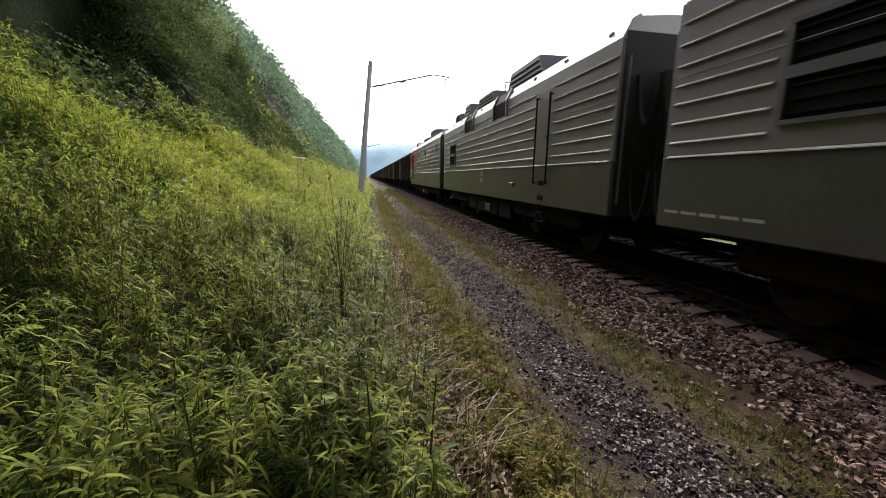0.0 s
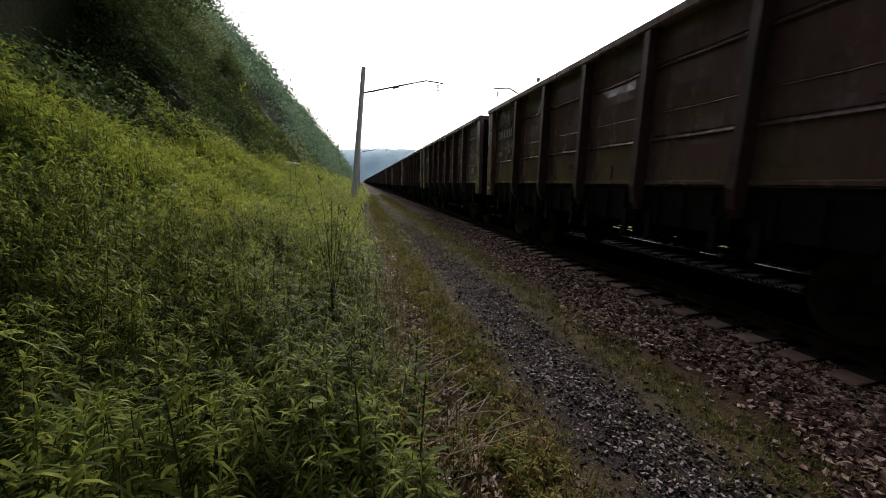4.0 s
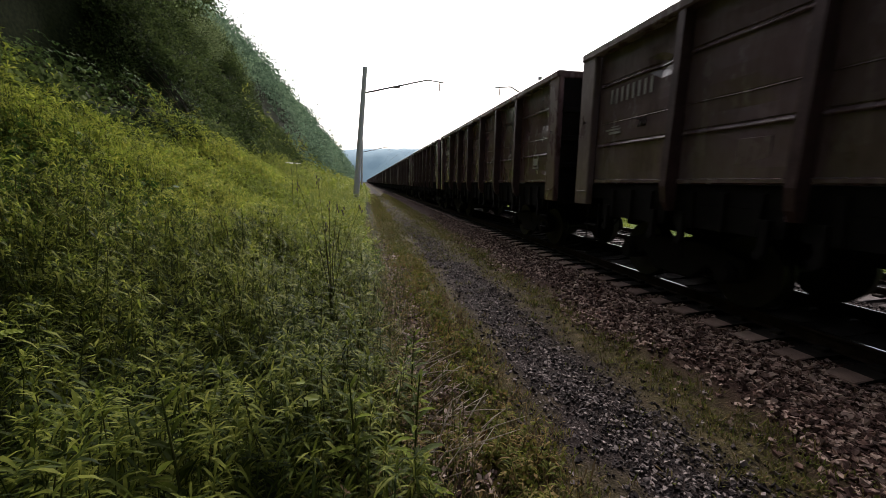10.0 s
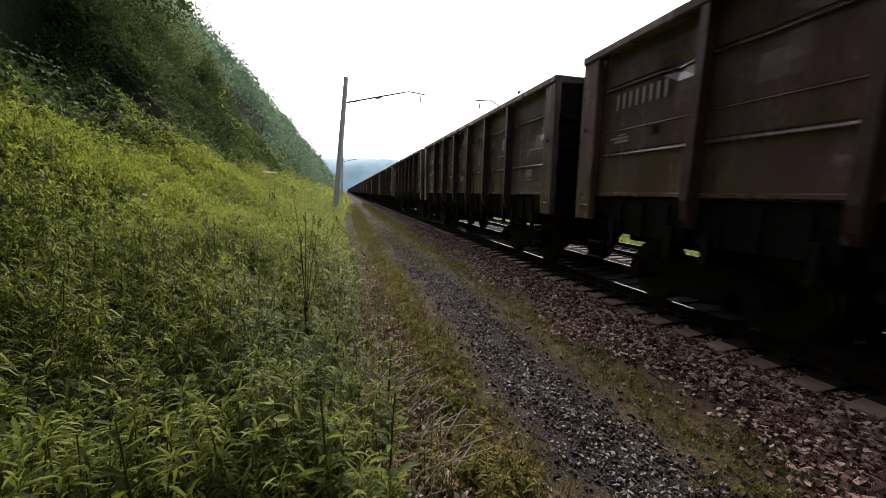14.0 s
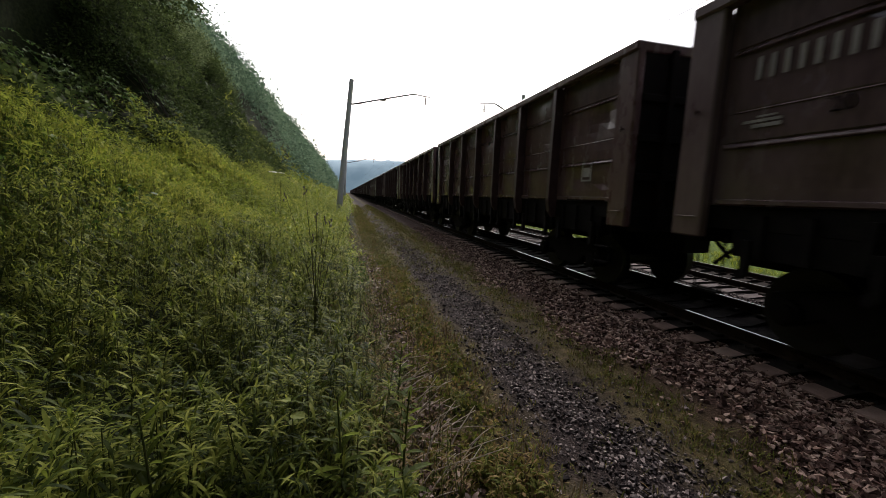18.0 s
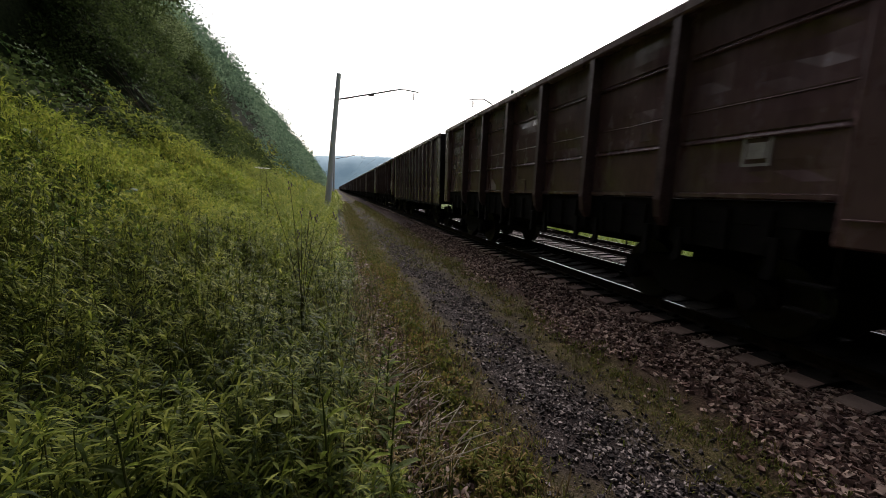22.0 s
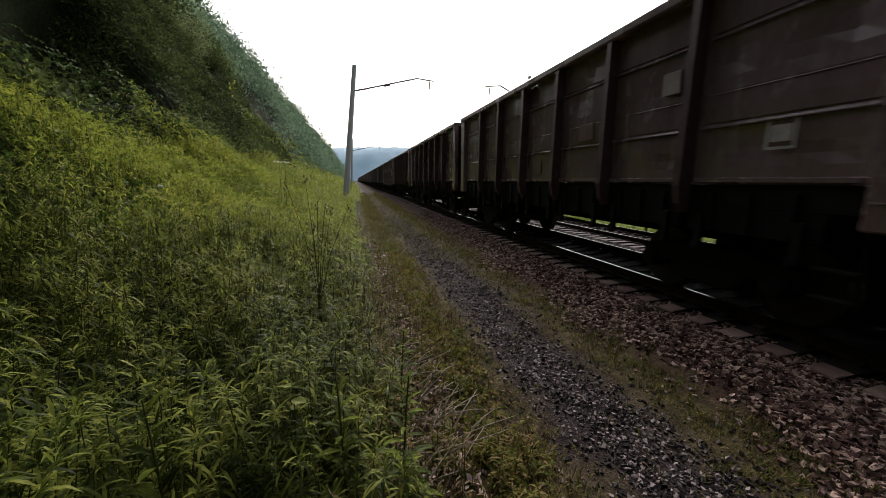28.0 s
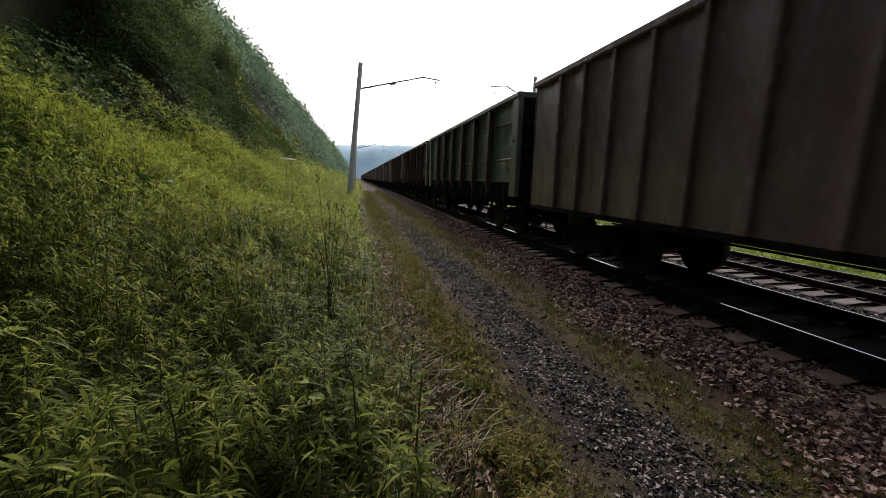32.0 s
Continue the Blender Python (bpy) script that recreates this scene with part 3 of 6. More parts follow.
def panel_mesh(length, seed):
    """One pressed side panel with horizontal beads and small dents; its outer side looks to -x."""
    rnd = random.Random(seed)
    bm = bmesh.new()
    # rolled beads: a sloping back that catches the sky, under a sharp recess
    zs, off = [FLOOR], [0]
    for z0, z1, n, lip in ((FLOOR + 0.075, 2.155, 5, 0.045), (2.235, 2.555, 2, 0.012), (2.59, 3.20, 4, 0.045), (3.285, TOP - 0.14, 4, 0)):
        for k in range(n + 1):
            zs.append(z0 + (z1 - z0) * k / n)
            off.append(0)
        if lip:
            z, k = zs[-1], lip / 0.045
            zs += [z + 0.012 * k, z + 0.022 * k, z + 0.066 * k, z + 0.078 * k]
            off += [0.032 * k, 0.032 * k, -0.014 * k, -0.014 * k]
    zs[1:1], off[1:1] = [FLOOR + 0.02, FLOOR + 0.062], [0.045, 0.045]
    ys = [-length / 2, -length / 2 + 0.06] + [-length / 2 + 0.11 + (length - 0.22) * k / 6 for k in range(7)] + [length / 2 - 0.06, length / 2]
    dents = [(rnd.uniform(-length / 2.3, length / 2.3), rnd.uniform(1.6, 3.6), rnd.uniform(0.08, 0.32), rnd.uniform(-0.035, 0.06)) for _ in range(9)]
    grid = []
    for z, o in zip(zs, off):
        row = []
        for j, y in enumerate(ys):
            d = sum(a * math.exp(-((y - dy) ** 2 + (z - dz) ** 2) / r ** 2) for dy, dz, r, a in dents)
            bead = o if 1 < j < len(ys) - 2 else 0
            row.append(bm.verts.new((-bead + (d if 1 <= j < len(ys) - 1 else 0), y, z)))
        grid.append(row)
    for i in range(len(zs) - 1):
        for j in range(len(ys) - 1):
            bm.faces.new((grid[i][j], grid[i + 1][j], grid[i + 1][j + 1], grid[i][j + 1]))
    # inner skin
    b = [bm.verts.new((0.05, y, z)) for y, z in ((ys[0], zs[0]), (ys[-1], zs[0]), (ys[-1], zs[-1]), (ys[0], zs[-1]))]
    bm.faces.new(b)
    bmesh.ops.recalc_face_normals(bm, faces=list(bm.faces))
    return mesh_of(bm, "panel", M["rust_brown"])


PANELS = [panel_mesh(1.66, k) for k in range(6)]
END_PANELS = [panel_mesh(1.86, k + 20) for k in range(2)]


def post_mesh(z0):
    """A tapered hat-section post with a foot that hangs below the panels."""
    bm = bmesh.new()
    prof = [(0.0, -0.09), (-0.20, -0.085), (-0.20, 0.03), (0.0, 0.13)]
    rows = []
    for z, k in ((z0, 0.35), (z0 + 0.12, 0.8), (z0 + 0.35, 1.0), (TOP - 0.16, 0.85)):
        rows.append([bm.verts.new((x * k, y * (0.8 + 0.2 * k), z)) for x, y in prof])
    for i in range(len(rows) - 1):
        for j in range(3):
            bm.faces.new((rows[i][j], rows[i][j + 1], rows[i + 1][j + 1], rows[i + 1][j]))
        bm.faces.new((rows[i][3], rows[i][0], rows[i + 1][0], rows[i + 1][3]))
    bm.faces.new(rows[0])
    bm.faces.new(rows[-1][::-1])
    bmesh.ops.recalc_face_normals(bm, faces=list(bm.faces))
    return mesh_of(bm, "post", M["post_shade_paint"])


POST = post_mesh(1.12)


def hatch_mesh():
    """A discharge door: one pressed plate with three upright ribs, closed behind."""
    bm = bmesh.new()
    prof = [(-1.0, 0)]
    for y in (-0.6, 0.0, 0.6):
        prof += [(y - 0.08, 0), (y - 0.06, -0.045), (y + 0.06, -0.045), (y + 0.08, 0)]
    prof.append((1.0, 0))
    lo = [bm.verts.new((x - 0.02, 0.74 * y, 0.92)) for y, x in prof]
    hi = [bm.verts.new((x - 0.02, 0.78 * y, 1.40)) for y, x in prof]
    for i in range(len(prof) - 1):
        bm.faces.new((lo[i], lo[i + 1], hi[i + 1], hi[i]))
    back = [bm.verts.new((0.02, y, z)) for y, z in ((-0.74, 0.92), (0.74, 0.92), (0.78, 1.40), (-0.78, 1.40))]
    bm.faces.new(back)
    bm.faces.new(lo + [back[1], back[0]])
    bm.faces.new(hi + [back[2], back[3]])
    bm.faces.new((lo[0], hi[0], back[3], back[0]))
    bm.faces.new((lo[-1], hi[-1], back[2], back[1]))
    bmesh.ops.recalc_face_normals(bm, faces=list(bm.faces))
    return mesh_of(bm, "hatch", M["sill"])


def latch_mesh():
    bm = bmesh.new()
    prism(bm, [(-0.06, 1.12), (-0.06, 0.74), (-0.02, 0.68), (0.06, 0.68), (0.06, 0.76), (0.02, 0.80), (0.04, 1.12)], -0.10, -0.03)
    return mesh_of(bm, "latch", M["sill"])


LATCH = latch_mesh()
HATCH = hatch_mesh()


def bars(name, spec, mat, x=0.0):
    """Plain painted bars: (y0, y1, z0, z1) each, facing -x."""
    bm = bmesh.new()
    for y0, y1, z0, z1 in spec:
        box(bm, x - 0.004, x, y0, y1, z0, z1)
    return mesh_of(bm, name, mat)


def text_mesh(name, body, size, mat):
    cu = bpy.data.curves.new(name, "FONT")
    cu.body, cu.size, cu.align_x, cu.extrude = body, size, "CENTER", 0.002
    ob = bpy.data.objects.new(name, cu)
    me = bpy.data.meshes.new_from_object(ob)
    me.name = name
    me.transform(Matrix.Rotation(radians(-90), 4, "Z") @ Matrix.Rotation(radians(90), 4, "X"))
    me.materials.append(mat)
    bpy.data.objects.remove(ob)
    return me


# painted fleet number, load marks and small data blocks; wagon fronts face -y
NUMBER = bars("number_stroke", [(-0.024, 0.024, 2.88, 3.12)], M["mark"])
DATA = bars("data_block", [(-0.25, 0.05, 2.36, 2.40), (-0.25, 0.15, 2.42, 2.45), (-0.2, 0.0, 2.47, 2.49)], M["mark"])
PLATE = bars("data_plate", [(-0.10, 0.10, 1.94, 2.11), (-0.15, 0.15, 1.86, 1.89), (-0.15, 0.15, 2.16, 2.19), (-0.15, -0.12, 1.89, 2.16), (0.12, 0.15, 1.89, 2.16)], M["mark"])
TWENTY = text_mesh("load_mark", "20", 0.2, M["mark"])


def side_of(owner, s, seed, body_mat):
    """One long side: panels, posts, corner plates, top chord, hatches."""
    x = s * 1.41
    flip = 0 if s < 0 else math.pi
    made = []
    spans = [(-HALF + 1.35, END_PANELS[0])] + [((POSTS[i] + POSTS[i + 1]) / 2, PANELS[(i + seed) % 6]) for i in range(5)] + [(HALF - 1.35, END_PANELS[1])]
    for y, me in spans:
        p = part("panel", me, None, owner)
        p.location, p.rotation_euler.z = (x, y, 0), flip
        made.append(p)
    for y in POSTS:
        p = part("post", POST, None, owner)
        p.location, p.rotation_euler.z = (x, y, 0), flip
    for e in (-1, 1):
        bm = boxed(min(x, x + s * 0.14), max(x, x + s * 0.14), *sorted((e * HALF, e * (HALF - 0.42))), 1.10, TOP - 0.12, 0.02)
        c = part("corner_plate", bm, body_mat, owner)
        made.append(c)
        bm = boxed(*sorted((x + s * 0.13, x + s * 0.19)), *sorted((e * (HALF - 0.18), e * (HALF - 0.22))), 2.63, 2.66, 0.006)
        rod(bm, (x + s * 0.18, e * (HALF - 0.20), 2.60), (x + s * 0.18, e * (HALF - 0.20), 2.69), 0.010, 6)
        part("bracket", bm, M["post_shade_paint"], owner)
        part("grab_iron", rod(bmesh.new(), (x + s * 0.155, e * (HALF - 0.10), 1.35), (x + s * 0.155, e * (HALF - 0.36), 1.35), 0.010, 6), body_mat, owner)
    bm = boxed(min(x - s * 0.03, x + s * 0.175), max(x - s * 0.03, x + s * 0.175), -HALF, HALF, TOP - 0.15, TOP, 0.025)
    made.append(part("top_chord", bm, body_mat, owner))
    return made


def build_gondola(seed, body_mat, label):
    w = thing("gondola_wagon", label, "freight wagon", "wagons of the train")
    made = side_of(w, -1, seed, body_mat) + side_of(w, 1, seed + 3, body_mat)
    for e in (-1, 1):
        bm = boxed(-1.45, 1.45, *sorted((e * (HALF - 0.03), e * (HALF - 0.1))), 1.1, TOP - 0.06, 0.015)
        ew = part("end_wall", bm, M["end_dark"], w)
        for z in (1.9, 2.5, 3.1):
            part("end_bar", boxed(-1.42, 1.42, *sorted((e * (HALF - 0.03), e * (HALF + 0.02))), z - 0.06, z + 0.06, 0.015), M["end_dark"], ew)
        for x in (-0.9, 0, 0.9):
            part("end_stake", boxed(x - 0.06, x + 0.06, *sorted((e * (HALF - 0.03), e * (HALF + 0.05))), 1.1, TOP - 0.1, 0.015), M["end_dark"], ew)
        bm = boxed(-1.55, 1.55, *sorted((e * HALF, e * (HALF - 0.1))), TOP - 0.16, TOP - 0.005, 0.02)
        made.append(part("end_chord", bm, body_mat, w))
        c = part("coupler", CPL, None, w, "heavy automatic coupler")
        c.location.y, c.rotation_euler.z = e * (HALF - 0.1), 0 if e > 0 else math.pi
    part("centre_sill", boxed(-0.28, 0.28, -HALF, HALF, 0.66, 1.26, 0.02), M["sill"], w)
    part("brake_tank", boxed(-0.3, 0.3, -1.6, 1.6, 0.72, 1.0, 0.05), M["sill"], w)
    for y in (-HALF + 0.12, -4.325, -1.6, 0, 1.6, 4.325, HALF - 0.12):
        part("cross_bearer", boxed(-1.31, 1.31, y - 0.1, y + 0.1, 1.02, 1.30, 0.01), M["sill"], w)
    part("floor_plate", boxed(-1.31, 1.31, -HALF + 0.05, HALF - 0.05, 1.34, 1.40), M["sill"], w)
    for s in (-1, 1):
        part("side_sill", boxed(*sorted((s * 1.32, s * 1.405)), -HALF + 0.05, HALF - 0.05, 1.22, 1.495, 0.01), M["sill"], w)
    for s in (-1, 1):
        for i in range(7):
            y = -HALF + 1.5 + (2 * HALF - 3.0) * i / 6
            h = part("hatch", HATCH, None, w)
            h.location, h.rotation_euler.z = (s * 1.38, y, 0), 0 if s < 0 else math.pi
            for dy in ((-0.56, 0.56) if s < 0 else ()):
                part("latch", LATCH, None, h).location.y = dy
    bm = bmesh.new()
    rod(bm, (-0.75, -0.9, 0.95), (-0.75, -0.2, 0.95), 0.19, 16)
    rod(bm, (-0.75, -0.2, 0.95), (-0.75, 1.6, 0.92), 0.025, 8)
    box(bm, -0.85, -0.65, 1.2, 1.5, 0.82, 1.02, 0.02)
    part("brake_cylinder", bm, M["iron"], w)
    bm = bmesh.new()
    rod(bm, (0, -5.2, 0.62), (0, 5.2, 0.62), 0.02, 8)
    rod(bm, (-0.5, -2.6, 0.55), (-0.1, 2.6, 0.6), 0.018, 8)
    for y in (-2.5, 2.5):
        rod(bm, (-0.5, y, 0.56), (-0.5, y, 0.95), 0.018, 6)
        rod(bm, (0, y, 0.6), (0, y, 0.95), 0.018, 6)
    part("brake_rigging", bm, M["iron"], w)
    for e in (-1, 1):
        bm = bmesh.new()
        for z in (0.45, 0.72):
            box(bm, -1.52, -1.40, e * (HALF - 0.55) - 0.17, e * (HALF - 0.55) + 0.17, z - 0.012, z + 0.012)
        for dy in (-0.2, 0.2):
            rod(bm, (-1.46, e * (HALF - 0.55) + dy * 0.85, 0.44), (-1.46, e * (HALF - 0.55) + dy * 0.85, 1.12), 0.012, 6)
        part("step", bm, M["sill"], w)
    for y in (-4.325, 4.325):
        add_bogie(w, y)
    return w, made


def paint(parts, mat):
    for p in parts:
        p.material_slots[0].link = "OBJECT"
        p.material_slots[0].material = mat


RIBS_B = [-HALF + 1.25 + (2 * HALF - 2.5) * i / 12 for i in range(13)]


def build_ribbed(label):
    """A deep-bodied gondola with closely set ribs and smooth sides."""
    w = thing("gondola_wagon", label, "freight wagon", "wagons of the train")
    z0 = 0.98
    bm = bmesh.new()
    prism(bm, [(-0.06, z0), (0.06, z0), (0.04, TOP - 0.15), (-0.04, TOP - 0.15)], -0.09, 0.0)
    bmesh.ops.bevel(bm, geom=list(bm.edges), offset=0.012, segments=1, affect="EDGES")
    rib = mesh_of(bm, "rib", M["rust_grey"])
    for s in (-1, 1):
        x = s * 1.50
        edges = [-HALF] + RIBS_B + [HALF]
        for i in range(len(edges) - 1):
            rnd = random.Random(i * 7 + s)
            n = 6
            bm = bmesh.new()
            grid = [[bm.verts.new((x - s * (0.025 * math.sin(math.pi * j / 4) * rnd.uniform(0.3, 1.2)), edges[i] + (edges[i + 1] - edges[i]) * j / 4, z0 + (TOP - 0.14 - z0) * k / n)) for j in range(5)] for k in range(n + 1)]
            for k in range(n):
                for j in range(4):
                    bm.faces.new((grid[k][j], grid[k + 1][j], grid[k + 1][j + 1], grid[k][j + 1]))
            bmesh.ops.solidify(bm, geom=list(bm.faces), thickness=0.02)
            bmesh.ops.recalc_face_normals(bm, faces=list(bm.faces))
            part("panel", bm, M["rust_grey"], w)
        for y in RIBS_B:
            r = part("rib", rib, None, w)
            r.location, r.rotation_euler.z = (x, y, 0), 0 if s < 0 else math.pi
        part("top_chord", boxed(min(x - s * 0.05, x + s * 0.09), max(x - s * 0.05, x + s * 0.09), -HALF, HALF, TOP - 0.15, TOP, 0.025), M["rust_grey"], w)
        part("side_sill", boxed(min(x - s * 0.1, x + s * 0.02), max(x - s * 0.1, x + s * 0.02), -HALF, HALF, z0 - 0.1, z0, 0.01), M["sill"], w)
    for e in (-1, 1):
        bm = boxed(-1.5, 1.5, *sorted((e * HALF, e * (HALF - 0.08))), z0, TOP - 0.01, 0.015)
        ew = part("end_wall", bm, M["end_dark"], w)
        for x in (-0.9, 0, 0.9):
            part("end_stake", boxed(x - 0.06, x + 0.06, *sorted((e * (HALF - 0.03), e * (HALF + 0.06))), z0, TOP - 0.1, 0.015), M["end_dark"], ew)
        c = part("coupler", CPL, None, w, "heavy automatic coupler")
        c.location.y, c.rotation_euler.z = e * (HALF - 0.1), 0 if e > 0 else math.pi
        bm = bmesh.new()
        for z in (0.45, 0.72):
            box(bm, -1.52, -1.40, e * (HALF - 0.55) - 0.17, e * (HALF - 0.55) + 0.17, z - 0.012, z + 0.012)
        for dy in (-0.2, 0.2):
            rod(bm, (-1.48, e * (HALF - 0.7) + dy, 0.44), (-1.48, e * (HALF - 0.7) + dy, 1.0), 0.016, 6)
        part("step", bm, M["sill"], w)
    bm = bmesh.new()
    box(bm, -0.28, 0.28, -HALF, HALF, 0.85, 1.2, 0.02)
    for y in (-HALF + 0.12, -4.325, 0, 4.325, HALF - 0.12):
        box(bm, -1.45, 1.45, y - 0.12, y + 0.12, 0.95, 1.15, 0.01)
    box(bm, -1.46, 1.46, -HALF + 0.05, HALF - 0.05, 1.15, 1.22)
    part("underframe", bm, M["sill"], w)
    bm = bmesh.new()
    rod(bm, (-0.75, -0.9, 0.8), (-0.75, -0.2, 0.8), 0.17, 16)
    rod(bm, (0, -5.2, 0.62), (0, 5.2, 0.62), 0.02, 8)
    part("brake_cylinder", bm, M["iron"], w)
    for y in (-4.325, 4.325):
        add_bogie(w, y)
    return w


def build_far_wagon():
    """A wagon that stays far off: the same form in fewer parts."""
    w = thing("gondola_wagon", "dusty brown steel gondola wagon far down the train", "freight wagon", "wagons of the train")
    for s in (-1, 1):
        x = s * 1.5
        bm = boxed(min(x, x - s * 0.05), max(x, x - s * 0.05), -HALF, HALF, FLOOR, TOP)
        part("side_wall", bm, M["rust_brown"], w)
        for y in POSTS:
            part("post", boxed(*sorted((x, x + s * 0.1)), y - 0.1, y + 0.1, 1.12, TOP - 0.1), M["rust_brown"], w)
        for e in (-1, 1):
            part("corner_plate", boxed(*sorted((x, x + s * 0.07)), *sorted((e * HALF, e * (HALF - 0.7))), 1.1, TOP - 0.1), M["rust_grey"], w)
        part("top_chord", boxed(*sorted((x, x + s * 0.085)), -HALF, HALF, TOP - 0.15, TOP), M["rust_grey"], w)
    for e in (-1, 1):
        part("end_wall", boxed(-1.5, 1.5, *sorted((e * HALF, e * (HALF - 0.08))), 1.1, TOP - 0.02), M["end_dark"], w)
    part("underframe", boxed(-1.42, 1.42, -HALF, HALF, 0.95, 1.4), M["sill"], w)
    for y in (-4.325, 4.325):
        bm = bmesh.new()
        box(bm, -1.1, 1.1, y - 1.1, y + 1.1, 0.35, 0.75)
        for a in (-0.925, 0.925):
            rod(bm, (-1.0, y + a, WHEEL_R), (1.0, y + a, WHEEL_R), WHEEL_R, 14)
        part("bogie", bm, M["iron"], w)
    return w


# ---- locomotive sections ----
RIB_Z = [2.05, 2.31, 2.57, 2.81, 3.07, 3.34, 3.62]


def rib_bars(owner, x, spans, s):
    """Horizontal pressed ribs: for each height the runs (y0, y1)."""
    for z, runs in spans:
        for y0, y1 in runs:
            bm = bmesh.new()
            # a drip-edge section: flat underneath, its top sloping outwards
            prof = [(x, z - 0.016), (x + s * 0.034, z - 0.016), (x + s * 0.034, z - 0.006), (x, z + 0.018)]
            a = [bm.verts.new((px_, y0, pz_)) for px_, pz_ in prof]
            b = [bm.verts.new((px_, y1, pz_)) for px_, pz_ in prof]
            fs = [bm.faces.new(a), bm.faces.new(b[::-1])] + [bm.faces.new((a[i], b[i], b[(i + 1) % 4], a[(i + 1) % 4])) for i in range(4)]
            bmesh.ops.recalc_face_normals(bm, faces=fs)
            part("rib", bm, M["rib_edge"], owner)


def louvre(owner, x, s, y0, y1, z0, z1, slats, split=False):
    bm = boxed(*sorted((x - s * 0.02, x + s * 0.006)), y0, y1, z0, z1)
    f = part("louvre", bm, M["black"], owner, "dark ventilation opening")
    bm = bmesh.new()
    for k in range(slats):
        z = z0 + (z1 - z0) * (k + 0.5) / slats
        box(bm, *sorted((x + s * 0.004, x + s * 0.03)), y0 + 0.03, y1 - 0.03, z - 0.012, z + 0.012)
    part("slats", bm, M["black"], f)
    bm = bmesh.new()
    for a, b, c, d in ((y0 - 0.05, y1 + 0.05, z1, z1 + 0.05), (y0 - 0.05, y1 + 0.05, z0 - 0.05, z0), (y0 - 0.05, y0, z0, z1), (y1, y1 + 0.05, z0, z1)):
        box(bm, *sorted((x, x + s * 0.05)), a, b, c, d)
    if split:
        zm = (z0 + z1) / 2
        box(bm, *sorted((x, x + s * 0.05)), y0, y1, zm - 0.06, zm + 0.06)
    part("frame", bm, M["loco_dark"], f)
    return f


def roof_mesh(y0, y1):
    """A light sloping band above the side wall, then the nearly flat roof."""
    bm = bmesh.new()
    prof = [(-1.55, 3.90), (-1.40, 4.20), (-1.30, 4.26), (-0.6, 4.34), (0.6, 4.34), (1.30, 4.26), (1.40, 4.20), (1.55, 3.90)]
    a = [bm.verts.new((x, y0, z)) for x, z in prof]
    b = [bm.verts.new((x, y1, z)) for x, z in prof]
    for i in range(7):
        bm.faces.new((a[i], b[i], b[i + 1], a[i + 1]))
    bm.faces.new(a)
    bm.faces.new(b[::-1])
    bm.faces.new((a[0], a[-1], b[-1], b[0]))
    bmesh.ops.recalc_face_normals(bm, faces=list(bm.faces))
    return bm


def roof_vent(w, s, y0, y1):
    """A dark opening that is cut from the side wall up through the sloping band, with a hood over it."""
    bm = bmesh.new()
    pts = [(1.562, 3.46), (1.562, 3.90), (1.415, 4.21), (1.3, 4.21), (1.3, 3.46)]
    for y in (y0, y1):
        for x, z in pts:
            bm.verts.new((s * x, y, z))
    bm.verts.ensure_lookup_table()
    v = bm.verts
    for i in range(5):
        bm.faces.new((v[i], v[(i + 1) % 5], v[5 + (i + 1) % 5], v[5 + i]))
    bm.faces.new([v[i] for i in range(5)])
    bm.faces.new([v[5 + i] for i in range(5)])
    bmesh.ops.recalc_face_normals(bm, faces=list(bm.faces))
    f = part("roof_vent", bm, M["black"], w, "dark vent opening through the roof edge")
    for y in (y0 - 0.07, y1):
        bm = bmesh.new()
        for yy in (y, y + 0.07):
            for x, z in ((1.60, 3.42), (1.60, 3.91), (1.44, 4.25), (1.3, 4.25), (1.3, 3.42)):
                bm.verts.new((s * x, yy, z))
        bm.verts.ensure_lookup_table()
        u = bm.verts
        for i in range(5):
            bm.faces.new((u[i], u[(i + 1) % 5], u[5 + (i + 1) % 5], u[5 + i]))
        bm.faces.new([u[i] for i in range(5)])
        bm.faces.new([u[5 + i] for i in range(5)])
        bmesh.ops.recalc_face_normals(bm, faces=list(bm.faces))
        part("cheek", bm, M["loco_grey"], f)


